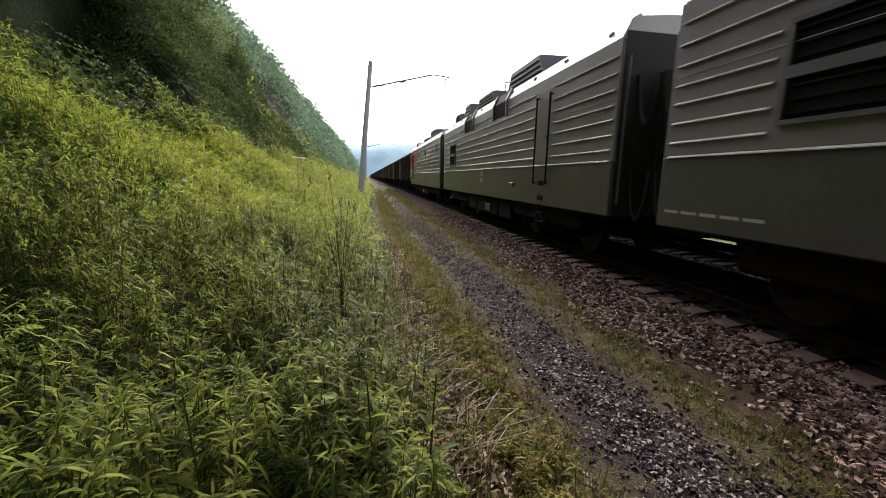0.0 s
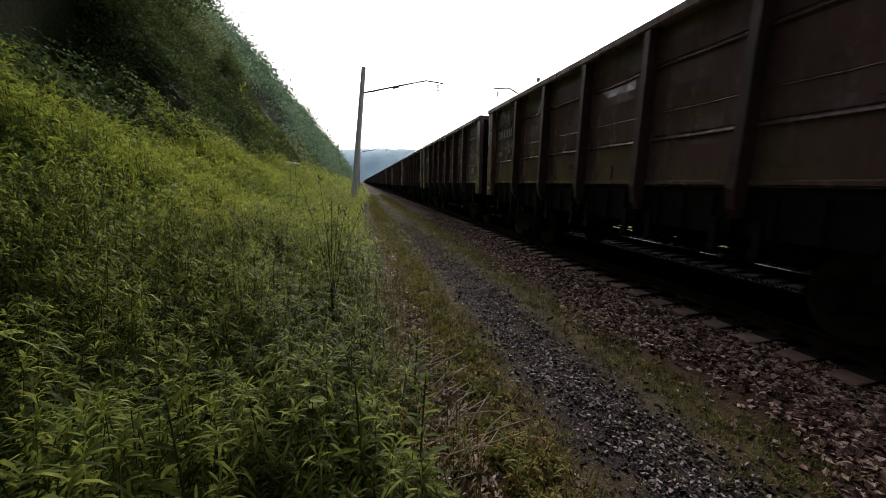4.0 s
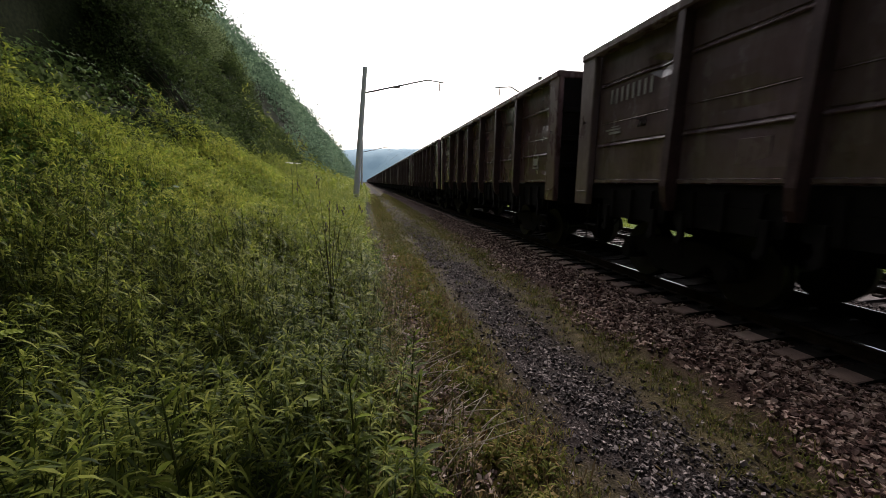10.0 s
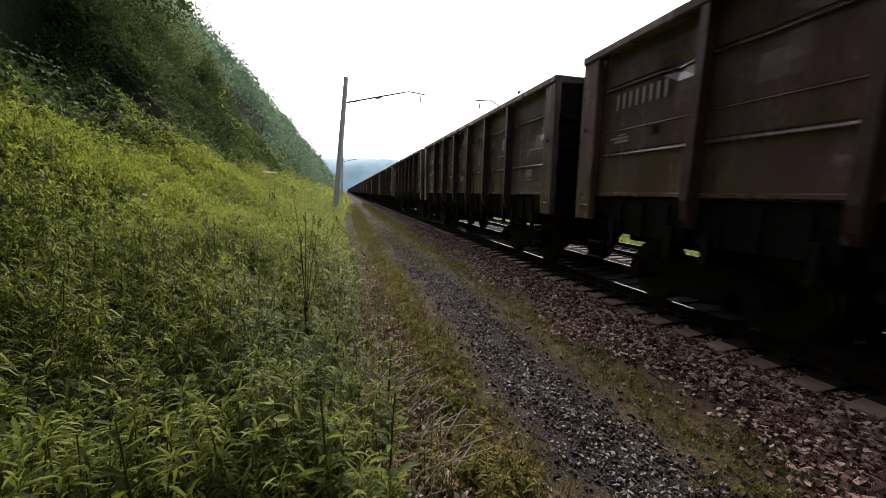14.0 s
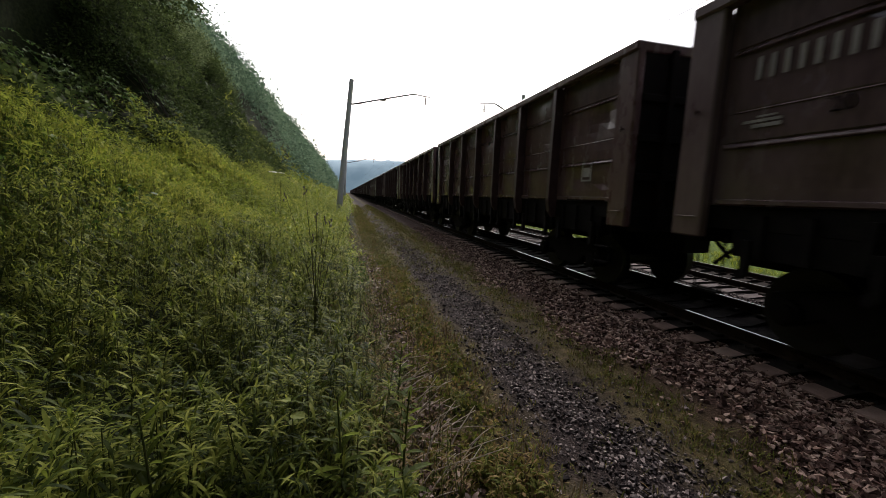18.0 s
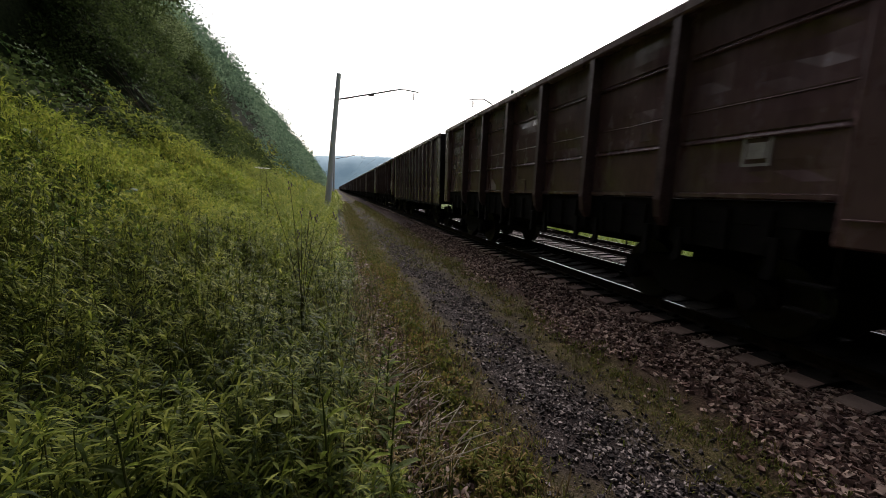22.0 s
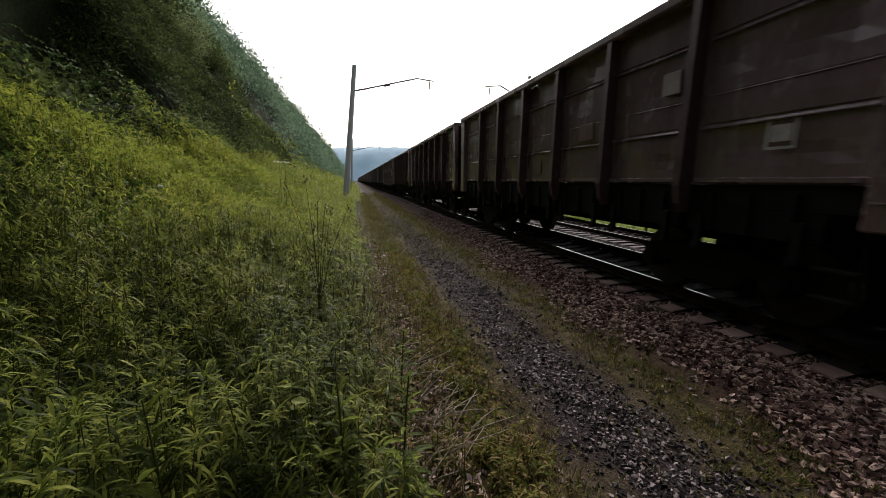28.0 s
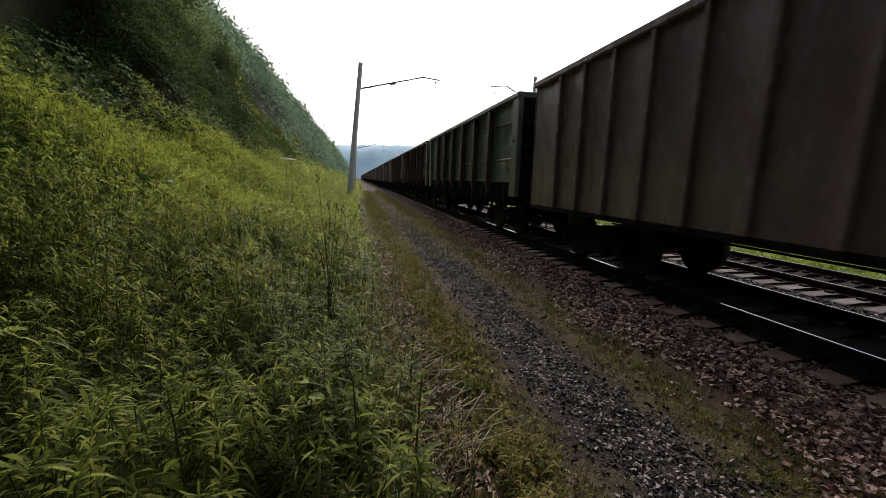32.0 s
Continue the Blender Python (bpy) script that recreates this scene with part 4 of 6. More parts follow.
def loco_body(label, y0, y1):
    """A section from local y0 (front) to y1 (rear), without openings yet."""
    w = thing("locomotive_section", label, "locomotive", "sections of the locomotive")
    bm = boxed(-1.55, 1.55, y0, y1, 1.86, 3.90, 0.02)
    part("body", bm, M["loco_grey"], w)
    part("lower_body", boxed(-1.56, 1.56, y0, y1, 0.86, 1.855, 0.02), M["loco_low"], w, "darker grey lower body side")
    part("roof", roof_mesh(y0 + 0.05, y1 - 0.05), M["loco_roof"], w)
    part("underframe", boxed(-1.35, 1.35, y0 + 0.1, y1 - 0.1, 0.78, 0.9), M["sill"], w)
    for y in (-2.55, -1.25, 0.05, 1.35):
        part("equipment_box", boxed(-1.40, 1.40, y, y + 1.2, 0.22, 0.8, 0.04), M["iron"], w)
    for y in (-4.6, 4.6):
        for s in (-1, 1):
            part("bogie_beam", boxed(*sorted((s * 1.18, s * 1.36)), y - 1.95, y + 1.95, 0.42, 0.84, 0.06), M["iron"], w)
    for s in (-1, 1):
        part("side_tag", boxed(*sorted((s * 1.41, s * 1.425)), -0.5, 0.1, 0.32, 0.6, 0.01), M["loco_low"], w, "grey plate on the equipment box")
    for y in (-4.6, 4.6):
        add_bogie(w, y, 2.9, SFL)
    for e, y in ((-1, y0), (1, y1)):
        # thin black sheet added over the end wall to darken the gap
        part("end_plate", boxed(-1.5, 1.5, *sorted((y, y + e * 0.012)), 0.9, 4.0), M["rubber"], w)
        c = part("coupler", CPL, None, w, "heavy automatic coupler")
        c.location.y, c.rotation_euler.z = y - e * 0.15, 0 if e > 0 else math.pi
    return w


def gangway(w, y, e):
    g = part("gangway", boxed(-0.68, 0.68, *sorted((y, y + e * 0.56)), 1.0, 3.3, 0.02), M["rubber"], w, "black rubber gangway bellows")
    for k in range(5):
        d = y + e * (0.02 + 0.11 * k)
        part("fold", boxed(-0.75, 0.75, *sorted((d, d + e * 0.07)), 0.95, 3.4, 0.02), M["rubber"], g)
    for s in (-1, 1):
        for k, (za, zb) in enumerate(((3.3, 2.5), (1.75, 0.85))):
            pts = [Vector((s * 1.2, y + e * (0.03 + 0.5 * u), za + (zb - za) * math.sin(math.pi * u) ** 0.7 - 0.08 * u)) for u in (0, 0.12, 0.3, 0.5, 0.7, 0.88, 1)]
            bm = bmesh.new()
            for p, q in zip(pts, pts[1:]):
                rod(bm, p, q, 0.035 - 0.01 * k, 8)
            part("jumper_cable", bm, M["rubber"], w, "slack cable between the sections")
        part("grab_rail", rod(bmesh.new(), (s * 1.45, y + e * 0.08, 1.1), (s * 1.45, y + e * 0.08, 3.6), 0.025, 8), M["loco_dark"], w)


def door_at(w, x, s, ya, yb, face=None):
    d = part("door", boxed(*sorted((x, x + s * 0.012)), ya + 0.1, yb - 0.1, 1.9, 3.6, 0.004), face or M["loco_grey"], w, "flush entrance door")
    part("handle", boxed(*sorted((x + s * 0.012, x + s * 0.06)), ya + 0.16, ya + 0.3, 2.5, 2.56), M["galv"], d)
    for y in (ya, yb):
        h = rod(bmesh.new(), (x + s * 0.07, y, 1.4), (x + s * 0.07, y, 3.5), 0.022, 8)
        for z in (1.42, 3.48):
            rod(h, (x, y, z), (x + s * 0.07, y, z), 0.018, 6)
        part("handrail", h, M["black"], w)
    for z in (1.42, 1.05):
        part("step_hole", boxed(*sorted((x + s * 0.005, x + s * 0.03)), (ya + yb) / 2 - 0.14, (ya + yb) / 2 + 0.14, z - 0.06, z + 0.06, 0.004), M["black"], w)
    bm = bmesh.new()
    for z in (0.45, 0.68):
        box(bm, *sorted((x - s * 0.12, x + s * 0.03)), (ya + yb) / 2 - 0.2, (ya + yb) / 2 + 0.2, z - 0.015, z + 0.015)
    for dy in (-0.2, 0.2):
        rod(bm, (x - s * 0.02, (ya + yb) / 2 + dy, 0.44), (x - s * 0.02, (ya + yb) / 2 + dy, 0.88), 0.018, 6)
    part("foot_step", bm, M["iron"], w)


def roof_gear(w, spots):
    """Equipment housings with sloping ends, a lid seam, and insulators beside them."""
    for y0, y1, h in spots:
        bm = bmesh.new()
        prism(bm, [(y0, 4.24), (y1, 4.24), (y1 - 0.75 * h, 4.34 + h), (y0 + 0.75 * h, 4.34 + h)], -1.12, 1.12)
        b = part("roof_box", bm, M["loco_low"], w, "grey equipment housing on the roof")
        part("lid", boxed(-1.0, 1.0, y0 + 0.75 * h + 0.05, y1 - 0.75 * h - 0.05, 4.34 + h, 4.38 + h, 0.01), M["loco_dark"], b)
        for k in range(3):
            z = 4.40 + (h - 0.1) * k / 3
            e = 0.75 * h * (z - 4.24) / (h + 0.1)
            part("louvre_bar", boxed(-1.14, -1.10, y0 + e + 0.12, y1 - e - 0.12, z, z + 0.05), M["black"], b)
        for y in (y0 - 0.25, y1 + 0.25):
            i = part("insulator", rod(bmesh.new(), (-0.7, y, 4.30), (-0.7, y, 4.56), 0.06, 10, 0.04), M["insulator"], w)
            part("terminal", rod(bmesh.new(), (-0.7, y, 4.55), (-0.7, y, 4.62), 0.03, 8), M["galv"], i)


def roof_line(w, y0, y1):
    """A busbar along the roof edge on short posts, and a bent hand rail."""
    part("busbar", rod(bmesh.new(), (-0.9, y0, 4.50), (-0.9, y1, 4.50), 0.014, 6), M["galv"], w)
    n = int((y1 - y0) / 1.6)
    for k in range(n + 1):
        y = y0 + (y1 - y0) * k / n
        part("busbar_post", rod(bmesh.new(), (-0.9, y, 4.29), (-0.9, y, 4.49), 0.035, 8, 0.02), M["insulator"], w)
        part("lifting_eye", boxed(-1.49, -1.42, y - 0.06, y + 0.06, 4.06, 4.13, 0.01), M["loco_dark"], w)


def pantograph(w, y):
    bm = bmesh.new()
    for s in (-1, 1):
        rod(bm, (s * 0.5, y - 1.1, 4.62), (s * 0.42, y + 0.9, 5.10), 0.026, 8)
        rod(bm, (s * 0.42, y + 0.9, 5.10), (s * 0.6, y - 0.2, 5.58), 0.02, 8)
        rod(bm, (s * 0.55, y - 1.1, 4.3), (s * 0.55, y - 1.1, 4.62), 0.05, 8)
        rod(bm, (s * 0.55, y + 0.6, 4.3), (s * 0.55, y + 0.6, 4.55), 0.05, 8)
        rod(bm, (s * 0.55, y - 1.1, 4.58), (s * 0.55, y + 0.6, 4.55), 0.025, 8)
    rod(bm, (-0.42, y + 0.9, 5.10), (0.42, y + 0.9, 5.10), 0.022, 8)
    for dy in (-0.45, 0.05):
        rod(bm, (-0.8, y + dy, 5.60), (0.8, y + dy, 5.60), 0.025, 8)
        for s in (-1, 1):
            rod(bm, (s * 0.8, y + dy, 5.60), (s * 1.0, y + dy, 5.46), 0.02, 8)
    for s in (-1, 1):
        rod(bm, (s * 0.6, y - 0.45, 5.58), (s * 0.6, y + 0.05, 5.58), 0.02, 8)
    rod(bm, (-0.5, y - 1.1, 4.62), (0.5, y - 1.1, 4.62), 0.03, 8)
    part("pantograph", bm, M["loco_dark"], w, "half-lowered steel pantograph")


def build_middle(label, opening=(4.75, 5.9)):
    """The middle section: a door near its front end, sloped roof vents, louvres near its rear."""
    w = loco_body(label, -7.7, 7.7)
    for s in (-1, 1):
        x = s * 1.55
        runs = []
        for z in RIB_Z:
            r = [(-7.6, -5.35), (-4.35, opening[0] - 0.15), (opening[1] + 0.15, 7.6)] if z < 3.1 else [(-7.6, -5.35), (-4.35, -2.4), (-0.8, 1.5), (3.1, 7.6)] if z > 3.4 else [(-7.6, -5.35), (-4.35, 7.6)]
            runs.append((z, r))
        rib_bars(w, x, runs, s)
        rib_bars(w, x, [(1.855, [(-7.6, 7.6)])], s)
        part("panel_seam", boxed(*sorted((x, x + s * 0.008)), -7.6, 7.6, 2.925, 2.933), M["rib_edge"], w)
        door_at(w, x, s, -5.25, -4.55)
        louvre(w, x, s, *opening, 2.16, 3.1, 7, True)
        for y in (-2.2, 1.7):
            roof_vent(w, s, y, y + 1.2)
        part("data_plate", boxed(*sorted((x + s * 0.01, x + s * 0.016)), 0.08, 0.34, 1.60, 1.77), M["mark"], w, "small pale data plate")
        part("approval_mark", bars("approval_mark", [(0.11 + 0.08 * k, 0.16 + 0.08 * k, 1.36, 1.51) for k in range(3)], M["loco_white"], -1.562) if s < 0 else boxed(1.56, 1.565, 0.11, 0.32, 1.36, 1.51), M["loco_white"], w, "white approval mark")
        part("jack_pad", boxed(*sorted((x, x + s * 0.05)), -3.1, -2.8, 1.3, 1.4, 0.01), M["loco_dark"], w)
        for k in range(5):
            part("stripe_dash", boxed(*sorted((x + s * 0.01, x + s * 0.014)), 6.1 + 0.3 * k, 6.34 + 0.3 * k, 1.07, 1.11), M["mark"], w)
        part("number", bars("number", [(-7.3 + 0.13 * k, -7.21 + 0.13 * k, 2.72, 2.84) for k in range(8)], M["mark"], -1.552) if s < 0 else boxed(1.55, 1.555, -7.3, -6.3, 2.72, 2.84), M["mark"], w)
    gangway(w, -7.7, -1)
    gangway(w, 7.7, 1)
    roof_gear(w, [(-3.8, -0.9, 0.55), (0.3, 2.7, 0.45), (3.5, 5.05, 0.55), (5.5, 7.0, 0.4)])
    roof_line(w, -7.2, 7.2)
    return w


def build_cab(label):
    """The last section: portholes along its side, a red cab at its rear end."""
    y1 = 7.85
    w = loco_body(label, -7.8, y1 - 0.5)
    for s in (-1, 1):
        x = s * 1.55
        ports = (-6.6, -1.75, 2.0)
        runs = []
        for z in RIB_Z:
            if z > 3.0:
                r, a = [], -7.7
                for p in ports:
                    r.append((a, p - 0.5))
                    a = p + 0.5
                r.append((a, 4.75))
                runs.append((z, r))
            else:
                runs.append((z, [(-7.7, 4.75)]))
        rib_bars(w, x, runs, s)
        rib_bars(w, x, [(1.855, [(-7.7, 1.2), (1.73, 4.9)])], s)
        part("panel_seam", boxed(*sorted((x, x + s * 0.012)), -7.7, 4.75, 2.925, 2.933), M["rib_edge"], w)
        hatch = part("side_hatch", boxed(*sorted((x + s * 0.01, x + s * 0.02)), 4.1, 4.5, 2.0, 2.14, 0.004), M["loco_grey"], w)
        part("hatch_seal", boxed(*sorted((x + s * 0.004, x + s * 0.0105)), 4.07, 4.53, 1.97, 2.17, 0.002), M["black"], hatch)
        for p in ports:
            g = part("porthole", rod(bmesh.new(), (x - s * 0.02, p, 3.31), (x + s * 0.008, p, 3.31), 0.25, 32), M["loco_dark"], w, "round dark porthole")
            bm = bmesh.new()
            n = 32
            for i in range(n):
                a, b = 2 * math.pi * i / n, 2 * math.pi * (i + 1) / n
                q = [bm.verts.new((x + s * d, p + r * math.cos(t), 3.31 + r * math.sin(t))) for r, d, t in ((0.24, 0.01, a), (0.265, 0.022, a), (0.265, 0.022, b), (0.24, 0.01, b))]
                bm.faces.new(q)
                q2 = [bm.verts.new((x + s * d, p + r * math.cos(t), 3.31 + r * math.sin(t))) for r, d, t in ((0.265, 0.022, a), (0.29, 0.0, a), (0.29, 0.0, b), (0.265, 0.022, b))]
                bm.faces.new(q2)
            part("rim", bm, M["loco_grey"], g)
        # red field with a slanted edge, dark field before it
        bm = bmesh.new()
        prism(bm, [(3.40, 2.28), (y1 - 0.52, 2.28), (y1 - 0.52, 3.89), (2.48, 3.89)], *sorted((x + s * 0.004, x + s * 0.010)))
        part("red_field", bm, M["loco_red"], w, "red painted cab side")
        bm = bmesh.new()
        prism(bm, [(-7.75, 1.95), (3.1, 1.95), (2.72, 2.78), (-7.75, 2.78)], *sorted((x + s * 0.002, x + s * 0.006)))
        part("dark_field", bm, M["loco_dark"], w)
        bm = bmesh.new()
        for k in range(3):
            y = -4.5 + 0.36 * k
            prism(bm, [(y, 2.98), (y + 0.15, 2.98), (y + 0.45, 3.42), (y + 0.3, 3.42)], *sorted((x + s * 0.003, x + s * 0.008)))
            prism(bm, [(y + 0.15, 3.36), (y + 0.5, 3.36), (y + 0.5, 3.44), (y + 0.15, 3.44)], *sorted((x + s * 0.003, x + s * 0.008)))
        part("emblem", bm, M["loco_red"], w, "slanted red emblem strokes")
        door_at(w, x, s, 5.05, 5.85, M["loco_red"])
        for k in range(9):
            part("stripe_dash", boxed(*sorted((x + s * 0.01, x + s * 0.014)), -7.6 + 0.3 * k, -7.36 + 0.3 * k, 1.07, 1.11), M["mark"], w)
        part("jack_pad", boxed(*sorted((x, x + s * 0.05)), -1.9, -1.5, 1.32, 1.42, 0.01), M["loco_dark"], w)
    # the cab's front: lower grey, white belt, red upper part, raked windscreen
    ya = y1 - 0.5
    belts = [("cab_lower", [(ya, 0.86), (y1, 0.86), (y1, 1.80), (ya, 1.80)], M["loco_low"]), ("cab_belt", [(ya, 1.805), (y1, 1.805), (y1 - 0.02, 2.27), (ya, 2.27)], M["loco_white"]), ("cab_upper", [(ya, 2.275), (y1 - 0.02, 2.275), (y1 - 0.16, 2.75), (ya - 0.02, 2.75)], M["loco_red"])]
    for name, poly, mat in belts:
        bm = bmesh.new()
        prism(bm, poly, -1.54, 1.54)
        bmesh.ops.bevel(bm, geom=list(bm.edges), offset=0.03, segments=2, affect="EDGES")
        part(name, bm, mat, w)
    bm = bmesh.new()
    prism(bm, [(ya, 2.755), (y1 - 0.17, 2.755), (ya + 0.06, 3.72), (ya - 0.2, 3.98), (ya - 0.2, 2.755)], -1.52, 1.52)
    part("cab_head", bm, M["loco_red"], w)
    for s in (-1, 1):
        x = s * 1.525
        bm = bmesh.new()
        prism(bm, [(ya - 0.95, 2.88), (ya + 0.22, 2.88), (ya + 0.0, 3.70), (ya - 0.72, 3.70)], *sorted((x + s * 0.02, x + s * 0.04)))
        g = part("side_window", bm, M["glass"], w, "cab side window reflecting the sky")
        bm = bmesh.new()
        box(bm, *sorted((x + s * 0.03, x + s * 0.055)), ya - 0.4, ya - 0.36, 2.88, 3.70)
        box(bm, *sorted((x + s * 0.03, x + s * 0.055)), ya - 1.0, ya - 0.95, 2.83, 3.3)
        box(bm, *sorted((x + s * 0.03, x + s * 0.055)), ya - 1.0, ya + 0.24, 2.83, 2.88)
        part("window_frame", bm, M["loco_dark"], g)
        part("mirror", rod(bmesh.new(), (s * 1.6, ya + 0.2, 2.7), (s * 1.62, ya + 0.1, 3.2), 0.03, 8), M["loco_dark"], w)
        part("number", bars("number", [(6.49 + 0.068 * k, 6.535 + 0.068 * k, 2.31, 2.40) for k in range(8)], M["mark"], -1.565) if s < 0 else boxed(1.56, 1.565, 6.49, 7.03, 2.31, 2.40), M["mark"], w)
        part("white_belt", boxed(*sorted((s * 1.552, s * 1.561)), 5.7, ya, 1.86, 2.27), M["loco_white"], w, "light grey belt along the cab")
    bm = bmesh.new()
    prism(bm, [(ya + 0.21, 2.85), (ya + 0.24, 2.85), (ya + 0.07, 3.6), (ya + 0.04, 3.6)], -1.3, 1.3)
    part("windscreen", bm, M["glass"], w)
    bm = bmesh.new()
    prism(bm, [(ya - 2.0, 4.22), (ya + 0.05, 4.05), (ya - 0.9, 4.70), (ya - 1.55, 4.74)], -1.1, 1.1)
    au = part("air_unit", bm, M["loco_roof"], w, "light roof unit with a dark grille")
    for k in range(4):
        part("grille_bar", boxed(-1.125, -1.10, ya - 1.45 + 0.05 * k, ya - 0.55 - 0.11 * k, 4.28 + 0.09 * k, 4.33 + 0.09 * k), M["black"], au)
    gangway(w, -7.8, -1)
    roof_gear(w, [(-3.8, -1.3, 0.5), (-0.35, 2.1, 0.25)])
    roof_line(w, -7.2, 4.6)
    pantograph(w, 1.9)
    return w


M["glass"] = bpy.data.materials.new("window_glass")
M["glass"].use_nodes = True
_g = M["glass"].node_tree.nodes["Principled BSDF"]
_g.inputs["Base Color"].default_value = (0.02, 0.025, 0.03, 1)
_g.inputs["Roughness"].default_value = 0.04
_g.inputs["Coat Weight"].default_value = 1.0

train = []              # (thing, place along the train)
BROWN = "worn brown steel gondola wagon with ribbed side panels"
gon_a, made_a = build_gondola(1, M["rust_brown"], BROWN)
gon_c, made_c = build_gondola(4, M["rust_grey"], "dusty grey-brown steel gondola wagon with dented side panels")
paint(made_c, M["rust_grey"])
gon_g, made_g = build_gondola(9, M["green_paint"], "faded grey-green steel gondola wagon with ribbed side panels")
paint(made_g, M["green_paint"])
gon_b = build_ribbed("deep smooth-sided brown gondola wagon with closely set ribs")
far_w = build_far_wagon()
used = set()
for k in range(-1, FAR_LAST + 1):
    src = gon_b if k in (14, 21) else gon_g if k == 22 else far_w if k > NEAR_LAST else gon_c if k in (0, 3, 7, 9, 12, 16, 18, 20, 24) else gon_a
    if src.name in used:
        src = copy_thing(src, Matrix())
    else:
        used.add(src.name)
    train.append((src, PITCH * k - HALF - 0.1))
    # painted marks of this wagon
    if -1 <= k <= NEAR_LAST and k not in (14, 21):
        rnd = random.Random(k * 13 + 5)
        for i in range(8):
            m = part("number_stroke", NUMBER, None, src)
            m.location = (-1.422, HALF - 1.75 + 0.135 * i, 0)
            if k in (2, 5, 19):
                paint([m], M["mark_red"])
        m = part("data_block", DATA, None, src)
        m.location = (-1.422, HALF - 0.85, 0)
        m = part("load_mark", TWENTY, None, src)
        m.location = (-1.424, HALF - 1.6, 2.40)
        for j in range(rnd.choice((1, 2, 2, 3))):
            bay, hi = rnd.randrange(5), rnd.uniform(0.25, 0.5)
            z = rnd.choice((rnd.uniform(1.52, 2.15 - hi), rnd.uniform(2.28, 2.62 - min(hi, 0.3)), rnd.uniform(2.7, 3.12 - min(hi, 0.4))))
            y = POSTS[bay] + rnd.uniform(0.2, 0.9)
            part("repair_patch", boxed(-1.417, -1.40, y, y + rnd.uniform(0.25, 0.5), z, z + min(hi, 0.3), 0.004), M[rnd.choice(("rust_grey", "rust_brown", "patch_paint"))], src)
        m = part("data_plate", PLATE, None, src)
        m.location = (-1.422, -HALF + 1.25, 0)
for ob, u in ((build_middle("grey electric locomotive section with louvres and a side door"), -51.9), (build_cab("grey electric locomotive section with a red cab"), -35.2)):
    train.append((ob, u))
second_train = []       # (wagon, place along the second train, from its tail)
for k in range(16):
    w = copy_thing(far_w, Matrix())
    # blocks added under most wagons to close off the daylight beyond
    if k > 2:
        for e in (-1, 1):
            bm = bmesh.new()
            prism(bm, [(e * 0.2, 0.16), (e * 1.9, 0.16), (e * 2.9, 1.0), (e * 0.1, 1.0)], -1.25, 1.25)
            part("underside_block", bm, M["sill"], w, "black block added under the wagon to close the bright gap")
    tagged(w, "dark wagon of a second train on the far track, underside closed by added blocks" if k > 2 else "dark gondola wagon at the tail of a second train", group="wagons of the second train")
    second_train.append((w, PITCH * k + HALF))
lead = build_middle("grey electric locomotive section with wide louvred openings", (4.0, 6.1))
train.append((lead, -68.5))


def motions():
    times = [float(t) for t in range(0, 33)]
    for ob, u in train:
        walk(ob, [(t, pose(TRACK_X, u - train_way(t), 0)) for t in times])
    # the second train draws away on the far track; its tail passes the viewer after nine seconds
    for ob, u in second_train:
        walk(ob, [(t, pose(TRACK2_X, 6.2 + 12.6 * (t - 9.0) + u, RAIL2_Z - RAIL_Z)) for t in (0.0, 16.0, 32.0)])
    # wheels of the wagons that pass close by roll on the rail
    roll_t = [0.0]
    step = radians(72) * WHEEL_R
    t = 0.0
    while t < 32.0:
        v = 9.587 + 0.09444 * t
        t = min(32.0, t + step / v)
        roll_t.append(round(t * FPS) / FPS)
    roll_t = sorted(set(roll_t))
    rolls = [-(train_way(t) - train_way(0)) / WHEEL_R for t in roll_t]
    for ob, u in train:
        if -80 < u < PITCH * (NEAR_LAST - 1):
            for b in ob.children:
                if b.name.startswith("bogie"):
                    for w in b.children:
                        if w.name.startswith("wheelset"):
                            loc = w.location.copy()
                            walk(w, [(t, Matrix.Translation(loc) @ Matrix.Rotation(a, 4, "X")) for t, a in zip(roll_t, rolls)])


# ---- overhead line ----
def mast(x, y, lean, top, reach, label):
    m = thing("catenary_mast", label, "catenary mast", "masts of the overhead line", (x, y, float(ground_z(x, y))))
    h = top - float(ground_z(x, y))
    bm = bmesh.new()
    rod(bm, (0, 0, -0.4), (lean, 0, h), 0.22, 20, 0.15)
    part("pole", bm, M["pole"], m)
    s = 1 if reach > 0 else -1
    za = 7.75 - m.location.z
    tip = Vector((reach, 0, za + 1.0))
    root = Vector((lean * 0.8, 0, za - 0.1))
    bm = bmesh.new()
    rod(bm, root + Vector((s * 0.2, 0, 0.02)), tip - Vector((s * 0.9, 0, 0.0)), 0.055, 8)
    rod(bm, tip - Vector((s * 0.9, 0, 0.0)), tip + Vector((s * 0.35, 0, -0.12)), 0.05, 8)
    part("bracket_arm", bm, M["loco_low"], m)
    for k, (a, b) in enumerate(((0.08, 0.2), (0.4, 0.48))):
        p, q = root.lerp(tip, a), root.lerp(tip, b)
        rod_bm = rod(bmesh.new(), p, q, 0.06, 10)
        part("insulator", rod_bm, M["insulator"], m)
    bm = bmesh.new()
    for k in range(4):
        z = tip.z - 0.28 - 0.13 * k
        rod(bm, (reach, 0, z), (reach, 0, z + 0.07), 0.10, 12, 0.05)
    rod(bm, (reach, 0, tip.z - 0.75), (reach, 0, tip.z - 0.08), 0.02, 6)
    part("insulator_string", bm, M["insulator"], m, "brown insulator string")
    return m


